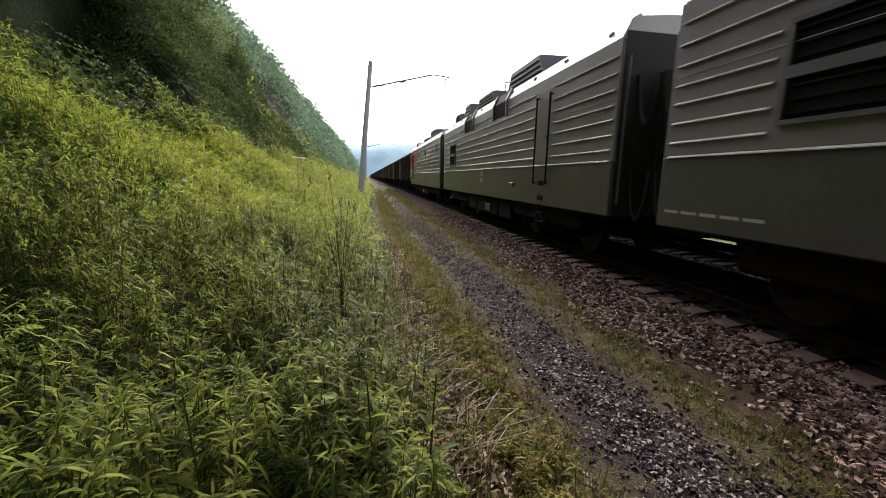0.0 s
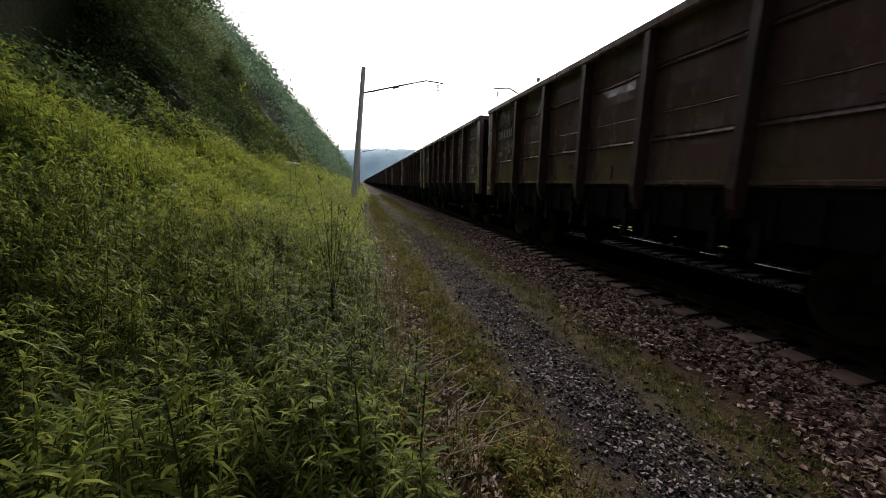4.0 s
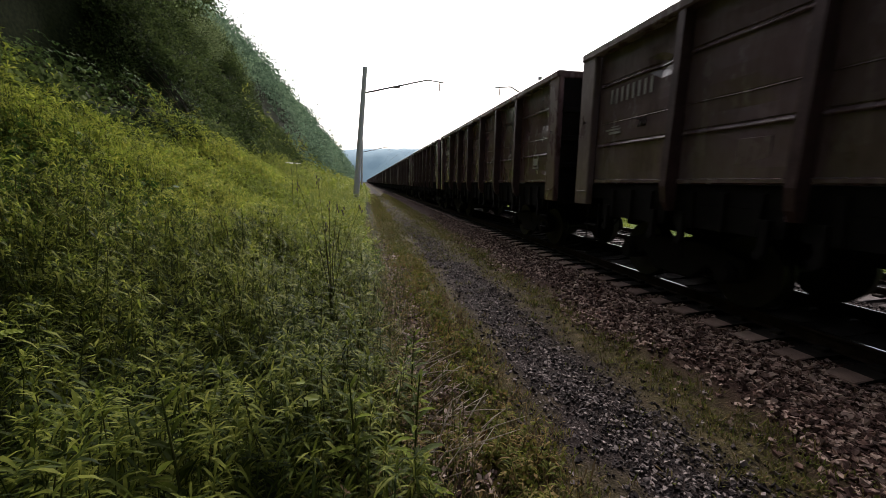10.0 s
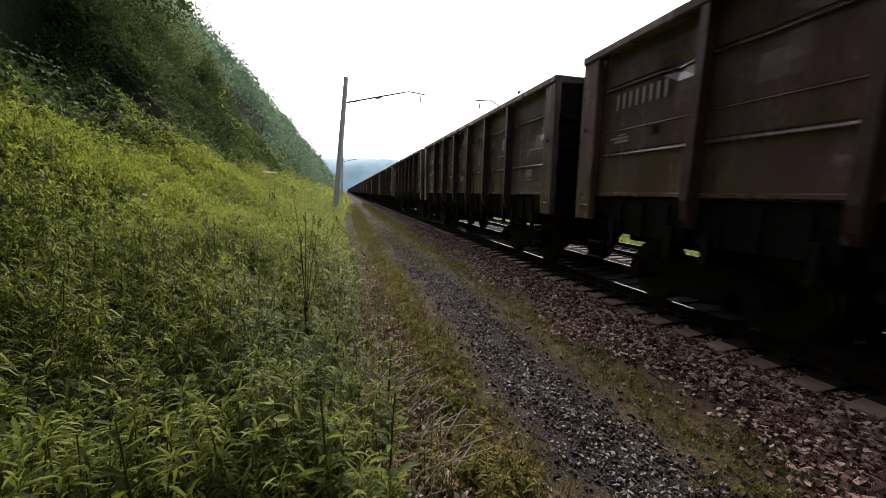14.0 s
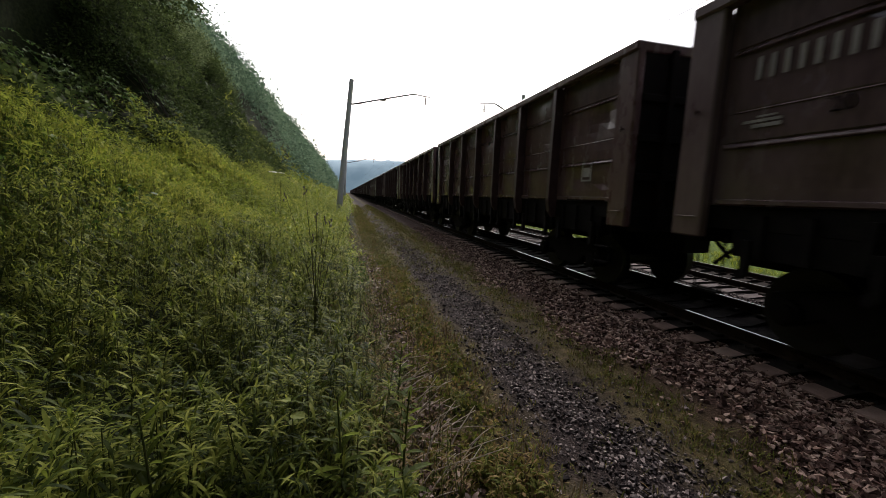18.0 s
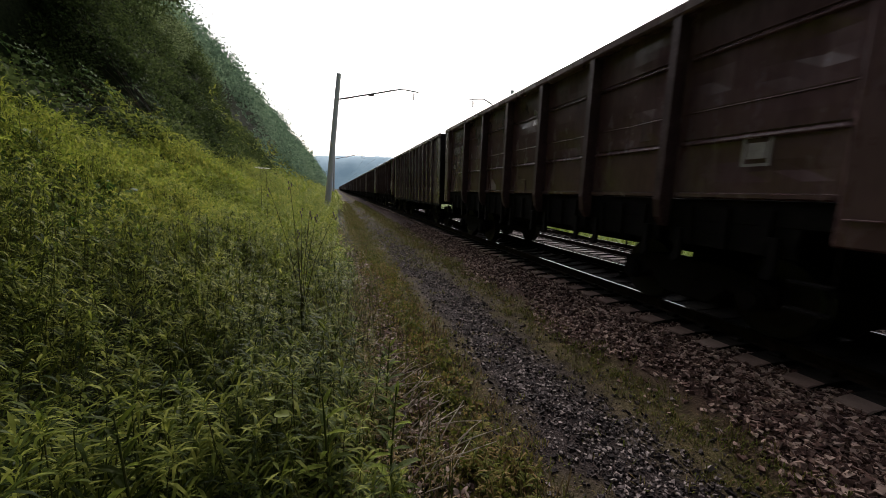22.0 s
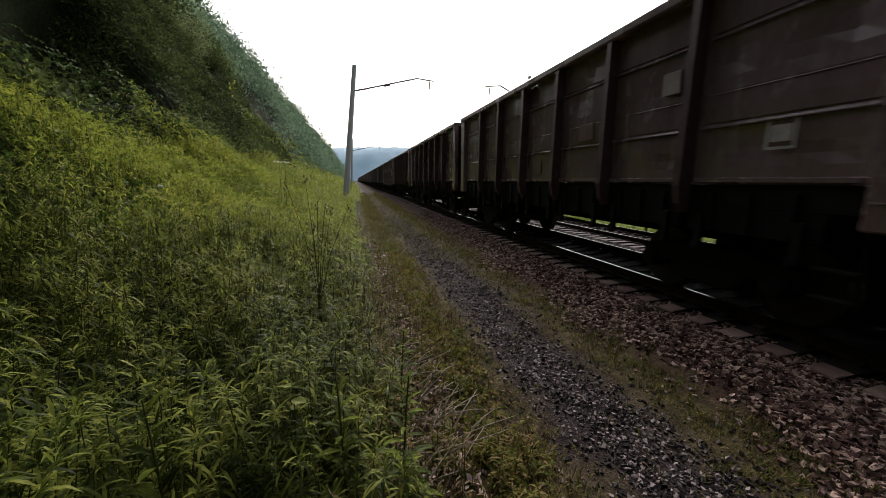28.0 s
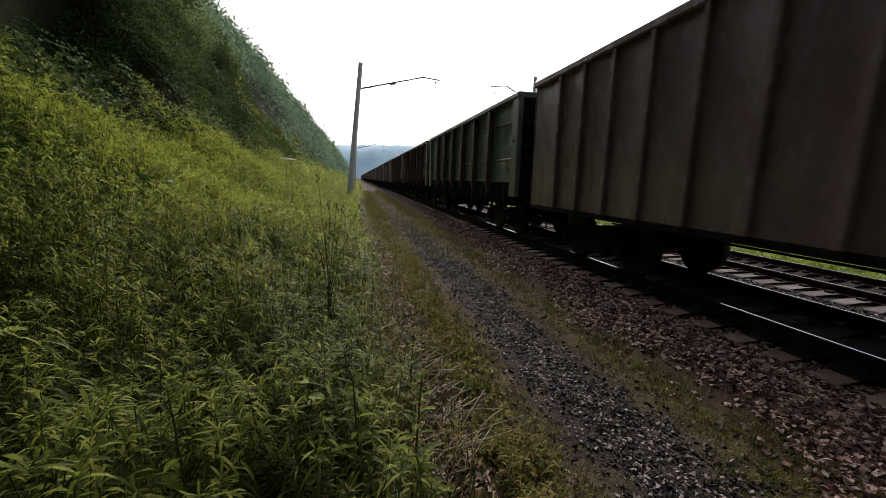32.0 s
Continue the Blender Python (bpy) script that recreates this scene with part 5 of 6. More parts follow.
mast(-0.72, 28.5, 1.05, 9.35, TRACK_X + 0.55, "weathered concrete mast with a bracket arm over the track")
mast(13.7, 29.0, 0.0, 9.6, -3.3, "concrete mast beyond the train with a bracket arm")
mast(-0.6, 84.0, 0.5, 10.1, TRACK_X + 0.3, "far concrete mast with a bracket arm over the track")


def overhead_wire(x, z, sag, label):
    """One unbroken wire, sagging from mast to mast."""
    bm = bmesh.new()
    line = [(-27.0, z)]
    for y0, y1 in ((-27, 28.5), (28.5, 84), (84, 140), (140, 196)):
        line += [(y0 + (y1 - y0) * a, z - sag * 4 * a * (1 - a)) for a in (k / 10 for k in range(1, 11))]
    rings = [[bm.verts.new((x + 0.006 * math.cos(k * math.tau / 5), y, h + 0.006 * math.sin(k * math.tau / 5))) for k in range(5)] for y, h in line]
    for a, b in zip(rings, rings[1:]):
        for k in range(5):
            bm.faces.new((a[k], b[k], b[(k + 1) % 5], a[(k + 1) % 5]))
    bmesh.ops.recalc_face_normals(bm, faces=bm.faces[:])
    tagged(new("overhead_wire", mesh_of(bm, "overhead_wire", M["wire"])), label, "overhead wire", "overhead wires")


overhead_wire(TRACK_X, 8.0, 0.9, "sagging messenger wire over the near track")
overhead_wire(TRACK_X, 6.1, 0.02, "thin contact wire over the near track")
overhead_wire(TRACK2_X, 8.0, 0.9, "sagging messenger wire over the far track")
overhead_wire(TRACK2_X, 6.1, 0.02, "thin contact wire over the far track")


# ---- loose stones ----
def rock():
    """A block of eight corners and twelve facets, to be jolted out of shape."""
    v = np.array([(x, y, z) for x in (-1, 1) for y in (-1, 1) for z in (-1, 1)]) * 0.62
    q = [(0, 1, 3, 2), (4, 6, 7, 5), (0, 4, 5, 1), (2, 3, 7, 6), (0, 2, 6, 4), (1, 5, 7, 3)]
    f = np.array([t for k, (a, b, c, d) in enumerate(q) for t in (((a, b, c), (a, c, d)) if k % 2 else ((b, c, d), (b, d, a)))])
    return v, f


ICO_V, ICO_F = rock()


def stones(xs, ys, size, name, mat, label, lift=0.25):
    n = len(xs)
    v = np.repeat(ICO_V[None], n, 0)
    v = v * (0.72 + 0.5 * rng.random((n, len(ICO_V), 1))) + rng.normal(0, 0.23, (n, len(ICO_V), 3))
    v = v * np.stack([0.8 + 0.5 * rng.random(n), 0.7 + 0.5 * rng.random(n), 0.62 + 0.4 * rng.random(n)], -1)[:, None, :]
    a, b = rng.random(n) * 6.28, (rng.random(n) - 0.5) * 1.6
    ca, sa, cb, sb = np.cos(a), np.sin(a), np.cos(b), np.sin(b)
    R = np.zeros((n, 3, 3))
    R[:, 0, 0], R[:, 0, 1], R[:, 1, 0], R[:, 1, 1], R[:, 2, 2] = ca, -sa, sa, ca, 1
    T = np.zeros((n, 3, 3))
    T[:, 0, 0], T[:, 0, 2], T[:, 2, 0], T[:, 2, 2], T[:, 1, 1] = cb, sb, -sb, cb, 1
    v = np.einsum("nij,nkj->nki", R @ T, v) * size[:, None, None]
    v += np.stack([xs, ys, ground_z(xs, ys) + lift * size + stone_relief(xs, ys)], -1)[:, None, :]
    f = (ICO_F[None] + (np.arange(n) * len(ICO_V))[:, None, None]).reshape(-1, 3)
    me = mesh_np(name, v.reshape(-1, 3), [f], mat)
    me.polygons.foreach_set("use_smooth", np.zeros(len(f), bool))
    return stuff(name, me, label, "stones")


def stone_relief(xs, ys):
    return np.array([(noise.noise((x * 1.7, y * 1.7, 0.3)) * 0.5 + noise.noise((x * 5, y * 5, 2)) * 0.22) for x, y in zip(xs, ys)]) * np.interp(xs, [0.5, 2.8, 3.6, 4.2, 8], [0.08, 0.06, 0.06, 0.012, 0.012])


def scatter(n, x0, x1, y0, y1, power=1.0):
    """Places that thin out with distance."""
    u = rng.random(n) ** power
    return x0 + (x1 - x0) * rng.random(n), y0 + (y1 - y0) * u


bx, by = scatter(36000, 2.9, 4.78, 0.8, 22, 1.7)
keep = rng.random(len(bx)) < np.clip((bx - 3.05 + 0.3 * np.sin(by * 1.7)) / 0.5, 0.04, 1)
keep &= rng.random(len(bx)) < np.clip((22 - by) / 9, 0, 1)
stones(bx[keep], by[keep], 0.015 + 0.023 * rng.random(keep.sum()) ** 1.5, "ballast", M["ballast"], "loose brown granite ballast stones beside the track")
bx, by = scatter(5600, 7.15, 8.5, 1.5, 20, 1.3)
stones(bx, by, 0.012 + 0.02 * rng.random(len(bx)), "ballast", M["gravel"], "grey ballast stones between the two tracks")
bx, by = scatter(48000, 1.2, 3.0, 0.7, 22, 1.8)
keep = rng.random(len(bx)) < 0.95 * np.exp(-((bx - 2.05 - 0.1 * np.sin(by * 1.1)) / 0.42) ** 4) + 0.07
keep &= rng.random(len(bx)) < np.clip((22 - by) / 10, 0, 1)
stones(bx[keep], by[keep], 0.006 + 0.018 * rng.random(keep.sum()) ** 2.4, "gravel", M["gravel"], "dark crushed stone trodden into the path")
bx, by = scatter(1500, 0.5, 3.3, 0.4, 14, 1.4)
stones(bx, by, 0.008 + 0.02 * rng.random(len(bx)), "gravel", M["gravel"], "scattered single stones on the trackside path")

bx, by = rng.uniform(3.1, 4.7, 2500), rng.uniform(-4, 0.7, 2500)
stones(bx, by, 0.018 + 0.03 * rng.random(len(bx)) ** 1.6, "ballast", M["ballast"], "brown ballast stones beside the track, further back")
bx, by = 2.08 + 0.4 * rng.normal(0, 1, 1400), rng.uniform(-4, 0.8, 1400)
stones(bx, by, 0.006 + 0.03 * rng.random(len(bx)) ** 2.6, "gravel", M["gravel"], "crushed stone trodden into the path, further back")


# ---- plants ----
def leaves_mesh(base, direction, up, length, width, droop, plain=False):
    """Lance-shaped leaves: from base along direction, bending down by droop; up is the leaf's upper side."""
    n = len(base)
    side = np.cross(direction, up)
    side /= np.linalg.norm(side, axis=1, keepdims=True) + 1e-9
    L, Wd = length[:, None], width[:, None]
    dn = np.array([0, 0, -1.0])
    p1 = base + direction * L * 0.35 + dn * L * droop[:, None] * 0.10
    p2 = base + direction * L * 0.7 + dn * L * droop[:, None] * 0.42
    tip = base + direction * L + dn * L * droop[:, None] * 0.95
    v = np.stack([base, p1 - side * Wd, p1 + side * Wd, p2 - side * Wd * 0.75, p2 + side * Wd * 0.75, tip], 1)
    if plain:
        v = np.stack([base, p2 - side * Wd, tip, p2 + side * Wd], 1)
        return v.reshape(-1, 3), [(np.arange(n) * 4)[:, None] + np.array([[0, 3, 2, 1]])]
    i = (np.arange(n) * 6)[:, None]
    f3 = np.concatenate([i + np.array([[0, 2, 1]]), i + np.array([[3, 4, 5]])])
    f4 = i + np.array([[1, 2, 4, 3]])
    return v.reshape(-1, 3), [f3, f4]


def join(parts):
    vs, tri, quad, k = [], [], [], 0
    for v, fs in parts:
        for f in fs:
            (tri if f.shape[1] == 3 else quad).append(f + k)
        vs.append(v)
        k += len(v)
    out = []
    if tri:
        out.append(np.concatenate(tri))
    if quad:
        out.append(np.concatenate(quad))
    return np.concatenate(vs), out


def unit(v):
    return v / (np.linalg.norm(v, axis=-1, keepdims=True) + 1e-9)


def weed_field(name, px, py, h, nleaf, leaf, mat, label, bare=0.25, plain=False):
    n = len(px)
    pz = ground_z(px, py) - 0.03
    lean = rng.normal(0, 0.09, (n, 2))
    bare = np.interp(py, [2.0, 5.0], [bare, 0.02])[:, None]
    crown = np.arange(nleaf)[None, :] < 0.34 * nleaf
    t = np.where(crown, 0.9 + 0.1 * rng.random((n, nleaf)), bare + (0.92 - bare) * rng.random((n, nleaf)) ** 0.85)
    az = rng.random((n, nleaf)) * 6.28
    bx = px[:, None] + lean[:, :1] * h[:, None] * t * t
    by = py[:, None] + lean[:, 1:] * h[:, None] * t * t
    bz = pz[:, None] + h[:, None] * t
    el = np.where(crown, rng.normal(0.7, 0.28, t.shape), rng.normal(0.36, 0.2, t.shape))
    d = np.stack([np.cos(az) * np.cos(el), np.sin(az) * np.cos(el), np.sin(el)], -1).reshape(-1, 3)
    base = np.stack([bx, by, bz], -1).reshape(-1, 3)
    ln = (leaf * (0.6 + 0.65 * rng.random((n, nleaf))) * np.where(crown, 0.72, 1.12 - 0.3 * t)).reshape(-1)
    up = unit(np.array([[0, 0, 1.0]]) - d * d[:, 2:3])
    body = leaves_mesh(base, d, up, ln, ln * (0.095 if plain else 0.06), np.where(crown, 0.2, 0.45).repeat(n, 0).reshape(-1) + 0.5 * rng.random(len(ln)), plain)
    # stems: thin three-sided rods
    s = 3
    ang = np.arange(s) * 2.094
    r0 = 0.0028
    bot = np.stack([px[:, None] + r0 * np.cos(ang), py[:, None] + r0 * np.sin(ang), np.repeat(pz[:, None], s, 1)], -1)
    mid = bot + np.stack([lean[:, 0] * h * 0.25, lean[:, 1] * h * 0.25, h * 0.45], -1)[:, None]
    top = bot + np.stack([lean[:, 0] * h * 0.85, lean[:, 1] * h * 0.85, h * 0.92], -1)[:, None]
    v = np.concatenate([bot, mid, top], 1).reshape(-1, 3)
    i = (np.arange(n) * 9)[:, None]
    f = np.concatenate([i + np.array([[a, (a + 1) % 3, (a + 1) % 3 + 3, a + 3]]) for a in range(3)] + [i + np.array([[a + 3, (a + 1) % 3 + 3, (a + 1) % 3 + 6, a + 6]]) for a in range(3)])
    v, fs = join([body, (v, [f])])
    me = mesh_np(name, v, fs, mat)
    me.materials.append(M["stem"])
    index = np.zeros(len(me.polygons), np.int32)
    index[-len(f):] = 1
    me.polygons.foreach_set("material_index", index)
    return stuff(name, me, label, "weeds")


def in_view(x, y):
    return (y > 0.75) & (x > -0.86 * y - 0.8)


px, py = scatter(5200, -6.0, 0.7, 0.8, 9.0, 1.15)
edge = 0.40 - 0.16 * rng.random(len(px)) - 0.045 * py + 0.26 * np.array([noise.noise((1.5, y * 0.9, 4.0)) for y in py])
clump = np.array([noise.noise((x * 1.3, y * 1.3, 7.0)) for x, y in zip(px, py)])
ok = in_view(px, py) & (px < edge) & (rng.random(len(px)) < 0.62 + 0.9 * clump)
px, py, clump = px[ok], py[ok], clump[ok]
hh = (0.5 + 0.42 * rng.random(len(px)) + 0.45 * clump) * np.interp(px, [-2, 0.0, 0.5], [1.1, 1.0, 0.6]) * np.interp(py, [2.2, 4.0], [1.0, 1.28])
hh = np.clip(hh, 0.22, 1.35)
# farther plants more often take the lightened leaf
sun_tinted = rng.random(len(px)) < np.interp(py, [4.0, 8.0], [0.0, 0.85])
weed_field("weeds", px[~sun_tinted], py[~sun_tinted], hh[~sun_tinted], 46, 0.15, M["weed"], "dense knee-high green weeds with lance-shaped leaves")
weed_field("weeds", px[sun_tinted], py[sun_tinted], hh[sun_tinted], 40, 0.17, M["weed_far"], "yellow-green weeds among the darker ones", plain=True)
px, py = scatter(2000, -0.35, 1.25, 1.2, 18, 1.4)
ok = rng.random(len(px)) < np.interp(px, [-0.3, 0.15, 0.35, 0.7, 1.25], [0.9, 1.0, 0.2, 0.2, 0.10])
px, py = px[ok], py[ok]
weed_field("edge_weeds", px, py, (0.18 + 0.36 * rng.random(len(px)) ** 1.5) * np.interp(px, [-0.2, 0.9], [1.25, 0.65]), 30, 0.10, M["edge"], "low yellowing weeds at the border of the path")
px, py = scatter(900, -0.35, 0.42, 2.4, 12, 1.1)
ok = rng.random(len(px)) < 0.55 + 0.9 * np.array([noise.noise((x * 2.0, y * 1.1, 21.0)) for x, y in zip(px, py)])
px, py = px[ok], py[ok]
weed_field("edge_weeds", px, py, 0.22 + 0.38 * rng.random(len(px)), 20, 0.125, M["edge"], "ragged yellowing weeds along the border of the field", bare=0.4)
px, py = scatter(230, -0.15, 0.75, 1.5, 8, 1.2)
weed_field("dry_stalks", px, py, 0.25 + 0.35 * rng.random(len(px)), 9, 0.07, M["dry"], "dry yellowed stalks at the edge of the weeds", plain=True)
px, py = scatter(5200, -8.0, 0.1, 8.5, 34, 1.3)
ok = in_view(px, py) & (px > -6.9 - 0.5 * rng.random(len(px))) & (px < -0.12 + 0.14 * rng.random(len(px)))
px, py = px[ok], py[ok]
weed_field("weeds", px, py, 0.7 + 0.5 * rng.random(len(px)), 22, 0.24, M["weed_far"], "yellow-green weeds on the lower slope, coloured as if sunlit", plain=True)
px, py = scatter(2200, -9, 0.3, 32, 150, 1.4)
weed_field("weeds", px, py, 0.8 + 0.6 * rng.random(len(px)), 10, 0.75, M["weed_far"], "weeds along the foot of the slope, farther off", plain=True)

# the same verge goes on behind the viewer
px, py = rng.uniform(-7, 0.3, 1500), rng.uniform(-9, 4.5, 1500)
ok = (py < -0.3) | (px < -0.86 * py - 1.0)
px, py = px[ok], py[ok]
weed_field("weeds", px, py, 0.45 + 0.4 * rng.random(len(px)), 22, 0.17, M["weed"], "green weeds on the verge behind the viewer", plain=True)


def tufts(name, px, py, blades, height, mat, label):
    n = len(px)
    az = rng.random((n, blades)) * 6.28
    el = 0.5 + 0.9 * rng.random((n, blades))
    d = np.stack([np.cos(az) * np.cos(el), np.sin(az) * np.cos(el), np.sin(el)], -1).reshape(-1, 3)
    base = np.stack([px[:, None] + rng.normal(0, 0.03, (n, blades)), py[:, None] + rng.normal(0, 0.03, (n, blades)), np.repeat((ground_z(px, py) + stone_relief(px, py) - 0.01)[:, None], blades, 1)], -1).reshape(-1, 3)
    ln = (height[:, None] * (0.5 + 0.7 * rng.random((n, blades)))).reshape(-1)
    up = unit(np.array([[0, 0, 1.0]]) - d * d[:, 2:3])
    v, fs = leaves_mesh(base, d, up, ln, 0.003 + ln * 0.022, 0.5 * rng.random(len(ln)), True)
    return stuff(name, mesh_np(name, v, fs, mat), label, "grass")


px, py = scatter(34000, 0.1, 3.4, 0.6, 60, 2.0)
clump = np.array([noise.noise((x * 2.2, y * 2.2, 3.0)) for x, y in zip(px, py)])
dens = 0.85 * np.exp(-((px - 0.95) / 0.5) ** 4) + 0.75 * np.exp(-((px - 2.95) / 0.3) ** 2) + 0.03
ok = rng.random(len(px)) < dens * (0.8 + 1.3 * clump)
tufts("grass", px[ok], py[ok], 9, (0.035 + 0.08 * rng.random(ok.sum())) * (1 + py[ok] / 30), M["grass"], "short worn grass tufts along the path")
px, py = np.where(rng.random(3000) < 0.65, rng.normal(0.9, 0.4, 3000), rng.normal(2.95, 0.22, 3000)), rng.uniform(-8, 0.7, 3000)
tufts("grass", px, py, 8, 0.04 + 0.07 * rng.random(3000), M["grass"], "short worn grass tufts along the path, further back")
px, py = scatter(420, 0.0, 1.4, 0.8, 10, 1.3)
tufts("dry_grass", px, py, 8, 0.08 + 0.14 * rng.random(len(px)), M["dry"], "dry straw-coloured grass at the edge of the weeds")
px, py = scatter(3200, 12.2, 18, 3, 40, 1.2)
tufts("grass", px, py, 14, 0.16 + 0.2 * rng.random(len(px)), M["weed_far"], "green grass bank beyond the far track")


def litter(n, x0, x1, y0, y1):
    """Dead curled leaves that lie on the soil between the weeds and the path."""
    px, py = scatter(n, x0, x1, y0, y1, 1.25)
    ok = rng.random(n) < 0.55 + 0.8 * np.array([noise.noise((x * 1.6, y * 0.9, 11.0)) for x, y in zip(px, py)])
    px, py = px[ok], py[ok]
    n = len(px)
    az, el = rng.random(n) * 6.28, rng.normal(0.12, 0.3, n)
    d = np.stack([np.cos(az) * np.cos(el), np.sin(az) * np.cos(el), np.sin(el)], -1)
    base = np.stack([px, py, ground_z(px, py) + stone_relief(px, py) + 0.015 + 0.05 * rng.random(n) ** 2], -1)
    ln = (0.03 + 0.055 * rng.random(n)) * np.interp(py, [3, 10], [1.0, 1.7])
    up = unit(np.array([[0, 0, 1.0]]) - d * d[:, 2:3] + rng.normal(0, 0.4, (n, 3)))
    v, fs = leaves_mesh(base, d, up, ln, ln * 0.22, 0.5 * rng.random(n))
    stuff("leaf_litter", mesh_np("leaf_litter", v, fs, M["litter"]), "dead brown leaf litter at the foot of the weeds", "leaf litter")


litter(9000, 0.0, 0.85, 1.6, 12)


# ---- slope: shrubs and woods ----
def thicket(name, cx, cy, rad, per, leaf, mat, label, category, flat=0.75, lift=0.0):
    """Shrub clumps: leaves on the shells of many uneven domes that stand on the slope."""
    n = len(cx)
    cz = ground_z(cx, cy) + 0.25 * rad + lift
    az, u = rng.random((n, per)) * 6.28, rng.random((n, per)) * 1.25 - 0.25
    rr = rad[:, None] * (0.7 + 0.42 * rng.random((n, per))) * (1 + 0.22 * np.sin(3 * az + cx[:, None] * 5) + 0.15 * np.sin(5 * az + 9 * u + cy[:, None]))
    c = np.sqrt(np.clip(1 - u * u, 0, 1))
    out = np.stack([np.cos(az) * c, np.sin(az) * c, u], -1)
    pos = np.stack([cx, cy, cz], -1)[:, None] + out * rr[..., None] * np.array([1, 1, flat])
    d = unit(out + rng.normal(0, 0.7, out.shape) + np.array([0, 0, -0.25])).reshape(-1, 3)
    base = pos.reshape(-1, 3)
    ln = leaf * (0.6 + 0.8 * rng.random(len(base)))
    up = unit(out.reshape(-1, 3) + rng.normal(0, 0.6, base.shape))
    side = unit(np.cross(d, up)) * (ln * 0.32)[:, None]
    tip = base + d * ln[:, None]
    mid = base + d * (ln * 0.5)[:, None] + up * (ln * 0.08)[:, None]
    v = np.stack([base, mid - side, tip, mid + side], 1).reshape(-1, 3)
    f = (np.arange(len(base)) * 4)[:, None] + np.array([[0, 1, 2, 3]])
    return stuff(name, mesh_np(name, v, [f], mat), label, category)


def hollow_top(y):
    """Where, across the slope, the overhung hollow in the bank ends above."""
    return np.interp(y, [8, 15, 18, 24, 31], [-11.0, -10.6, -9.4, -9.2, -8.0])


cx, cy = scatter(2300, -15, -6.6, 6, 45, 1.2)
lump = np.array([noise.noise((x * 0.45, y * 0.3, 1.7)) for x, y in zip(cx, cy)])
hollow = (cx > hollow_top(cy) + 0.6 * lump) & (cx < -7.0 + 0.3 * np.sin(cy * 0.6)) & (cy < 19.5)
keep = (lump > -0.2) & (~hollow | (rng.random(len(cx)) < 0.02))
cx, cy, lump = cx[keep], cy[keep], lump[keep]
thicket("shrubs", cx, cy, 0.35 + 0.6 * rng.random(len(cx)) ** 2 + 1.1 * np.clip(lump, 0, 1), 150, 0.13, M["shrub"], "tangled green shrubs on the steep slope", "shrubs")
# bushes that lean out over the hollow
cy = 17 + 18 * rng.random(50)
cx = hollow_top(cy) + rng.normal(0, 0.4, 50)
thicket("overhanging_shrubs", cx, cy, 0.6 + 0.6 * rng.random(50), 420, 0.10, M["shrub"], "shrubs leaning out over a dark hollow in the bank", "shrubs", 0.9)
# leaves added mostly above the view, to keep sun and sky off the hollow
cx, cy = rng.uniform(-12.5, -7.6, 70), rng.uniform(5.5, 22, 70)
top = np.interp(cx, [-12.5, -7.6], [12.6, 8.2]) + 0.09 * (cy - 8)
thicket("canopy", cx, cy, 0.9 + 0.6 * rng.random(70), 330, 0.16, M["shrub"], "leafy layer added mostly out of view to shade the hollow", "shrubs", 0.6, top - ground_z(cx, cy))
cy = 20 + 16 * rng.random(46)
cx = -11.2 - 2.6 * rng.random(46) + 0.06 * (cy - 20)
thicket("pale_bushes", cx, cy, 0.7 + 0.8 * rng.random(46), 620, 0.11, M["pale_leaf"], "feathery bushes high on the slope, coloured pale for glare", "bushes", 1.1)


def dead_vines(n):
    """Bare brown stems that hang down the hollow in slack curves."""
    vs, fs = [], []
    for k in range(n):
        y = 7 + 12.5 * random.random()
        x0 = float(hollow_top(y)) + random.uniform(-0.3, 1.6)
        run, drift, bow = random.uniform(0.7, 2.0), random.uniform(-0.9, 0.4), random.uniform(0.15, 0.7)
        r = random.uniform(0.006, 0.016)
        pts = []
        for j in range(8):
            u = j / 7
            x, yy = x0 + run * u, y + drift * u + 0.08 * math.sin(5 * u + k)
            pts.append(Vector((x, yy, float(ground_z(x, yy)) + 0.12 + bow * math.sin(math.pi * min(1, u + 0.15)))))
        base = len(vs)
        for p in pts:
            for a in (0, 2.094, 4.189):
                vs.append((p.x + r * math.cos(a), p.y + 0.4 * r * math.sin(a), p.z + r * math.sin(a)))
        for j in range(7):
            for a in range(3):
                fs.append((base + 3 * j + a, base + 3 * j + (a + 1) % 3, base + 3 * j + 3 + (a + 1) % 3, base + 3 * j + 3 + a))
    stuff("dead_vines", mesh_np("dead_vines", np.array(vs), [np.array(fs)], M["vine"]), "bare brown vine stems hanging in the dark hollow", "vines")


dead_vines(110)
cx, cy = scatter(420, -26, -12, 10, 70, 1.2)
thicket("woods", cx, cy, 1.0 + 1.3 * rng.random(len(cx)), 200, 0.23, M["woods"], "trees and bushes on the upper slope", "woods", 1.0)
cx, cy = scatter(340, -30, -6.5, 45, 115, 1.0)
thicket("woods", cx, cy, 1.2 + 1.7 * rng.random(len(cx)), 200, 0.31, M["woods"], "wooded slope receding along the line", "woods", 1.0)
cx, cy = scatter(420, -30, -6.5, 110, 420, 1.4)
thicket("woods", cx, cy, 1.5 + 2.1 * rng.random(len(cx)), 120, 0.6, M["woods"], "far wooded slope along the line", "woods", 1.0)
# unseen woods on the added cutting, to dim the sky from behind
cx = np.concatenate([rng.uniform(-14, 0.5, 260), rng.uniform(14.5, 30, 200)])
cy = rng.uniform(-48, -9, len(cx))
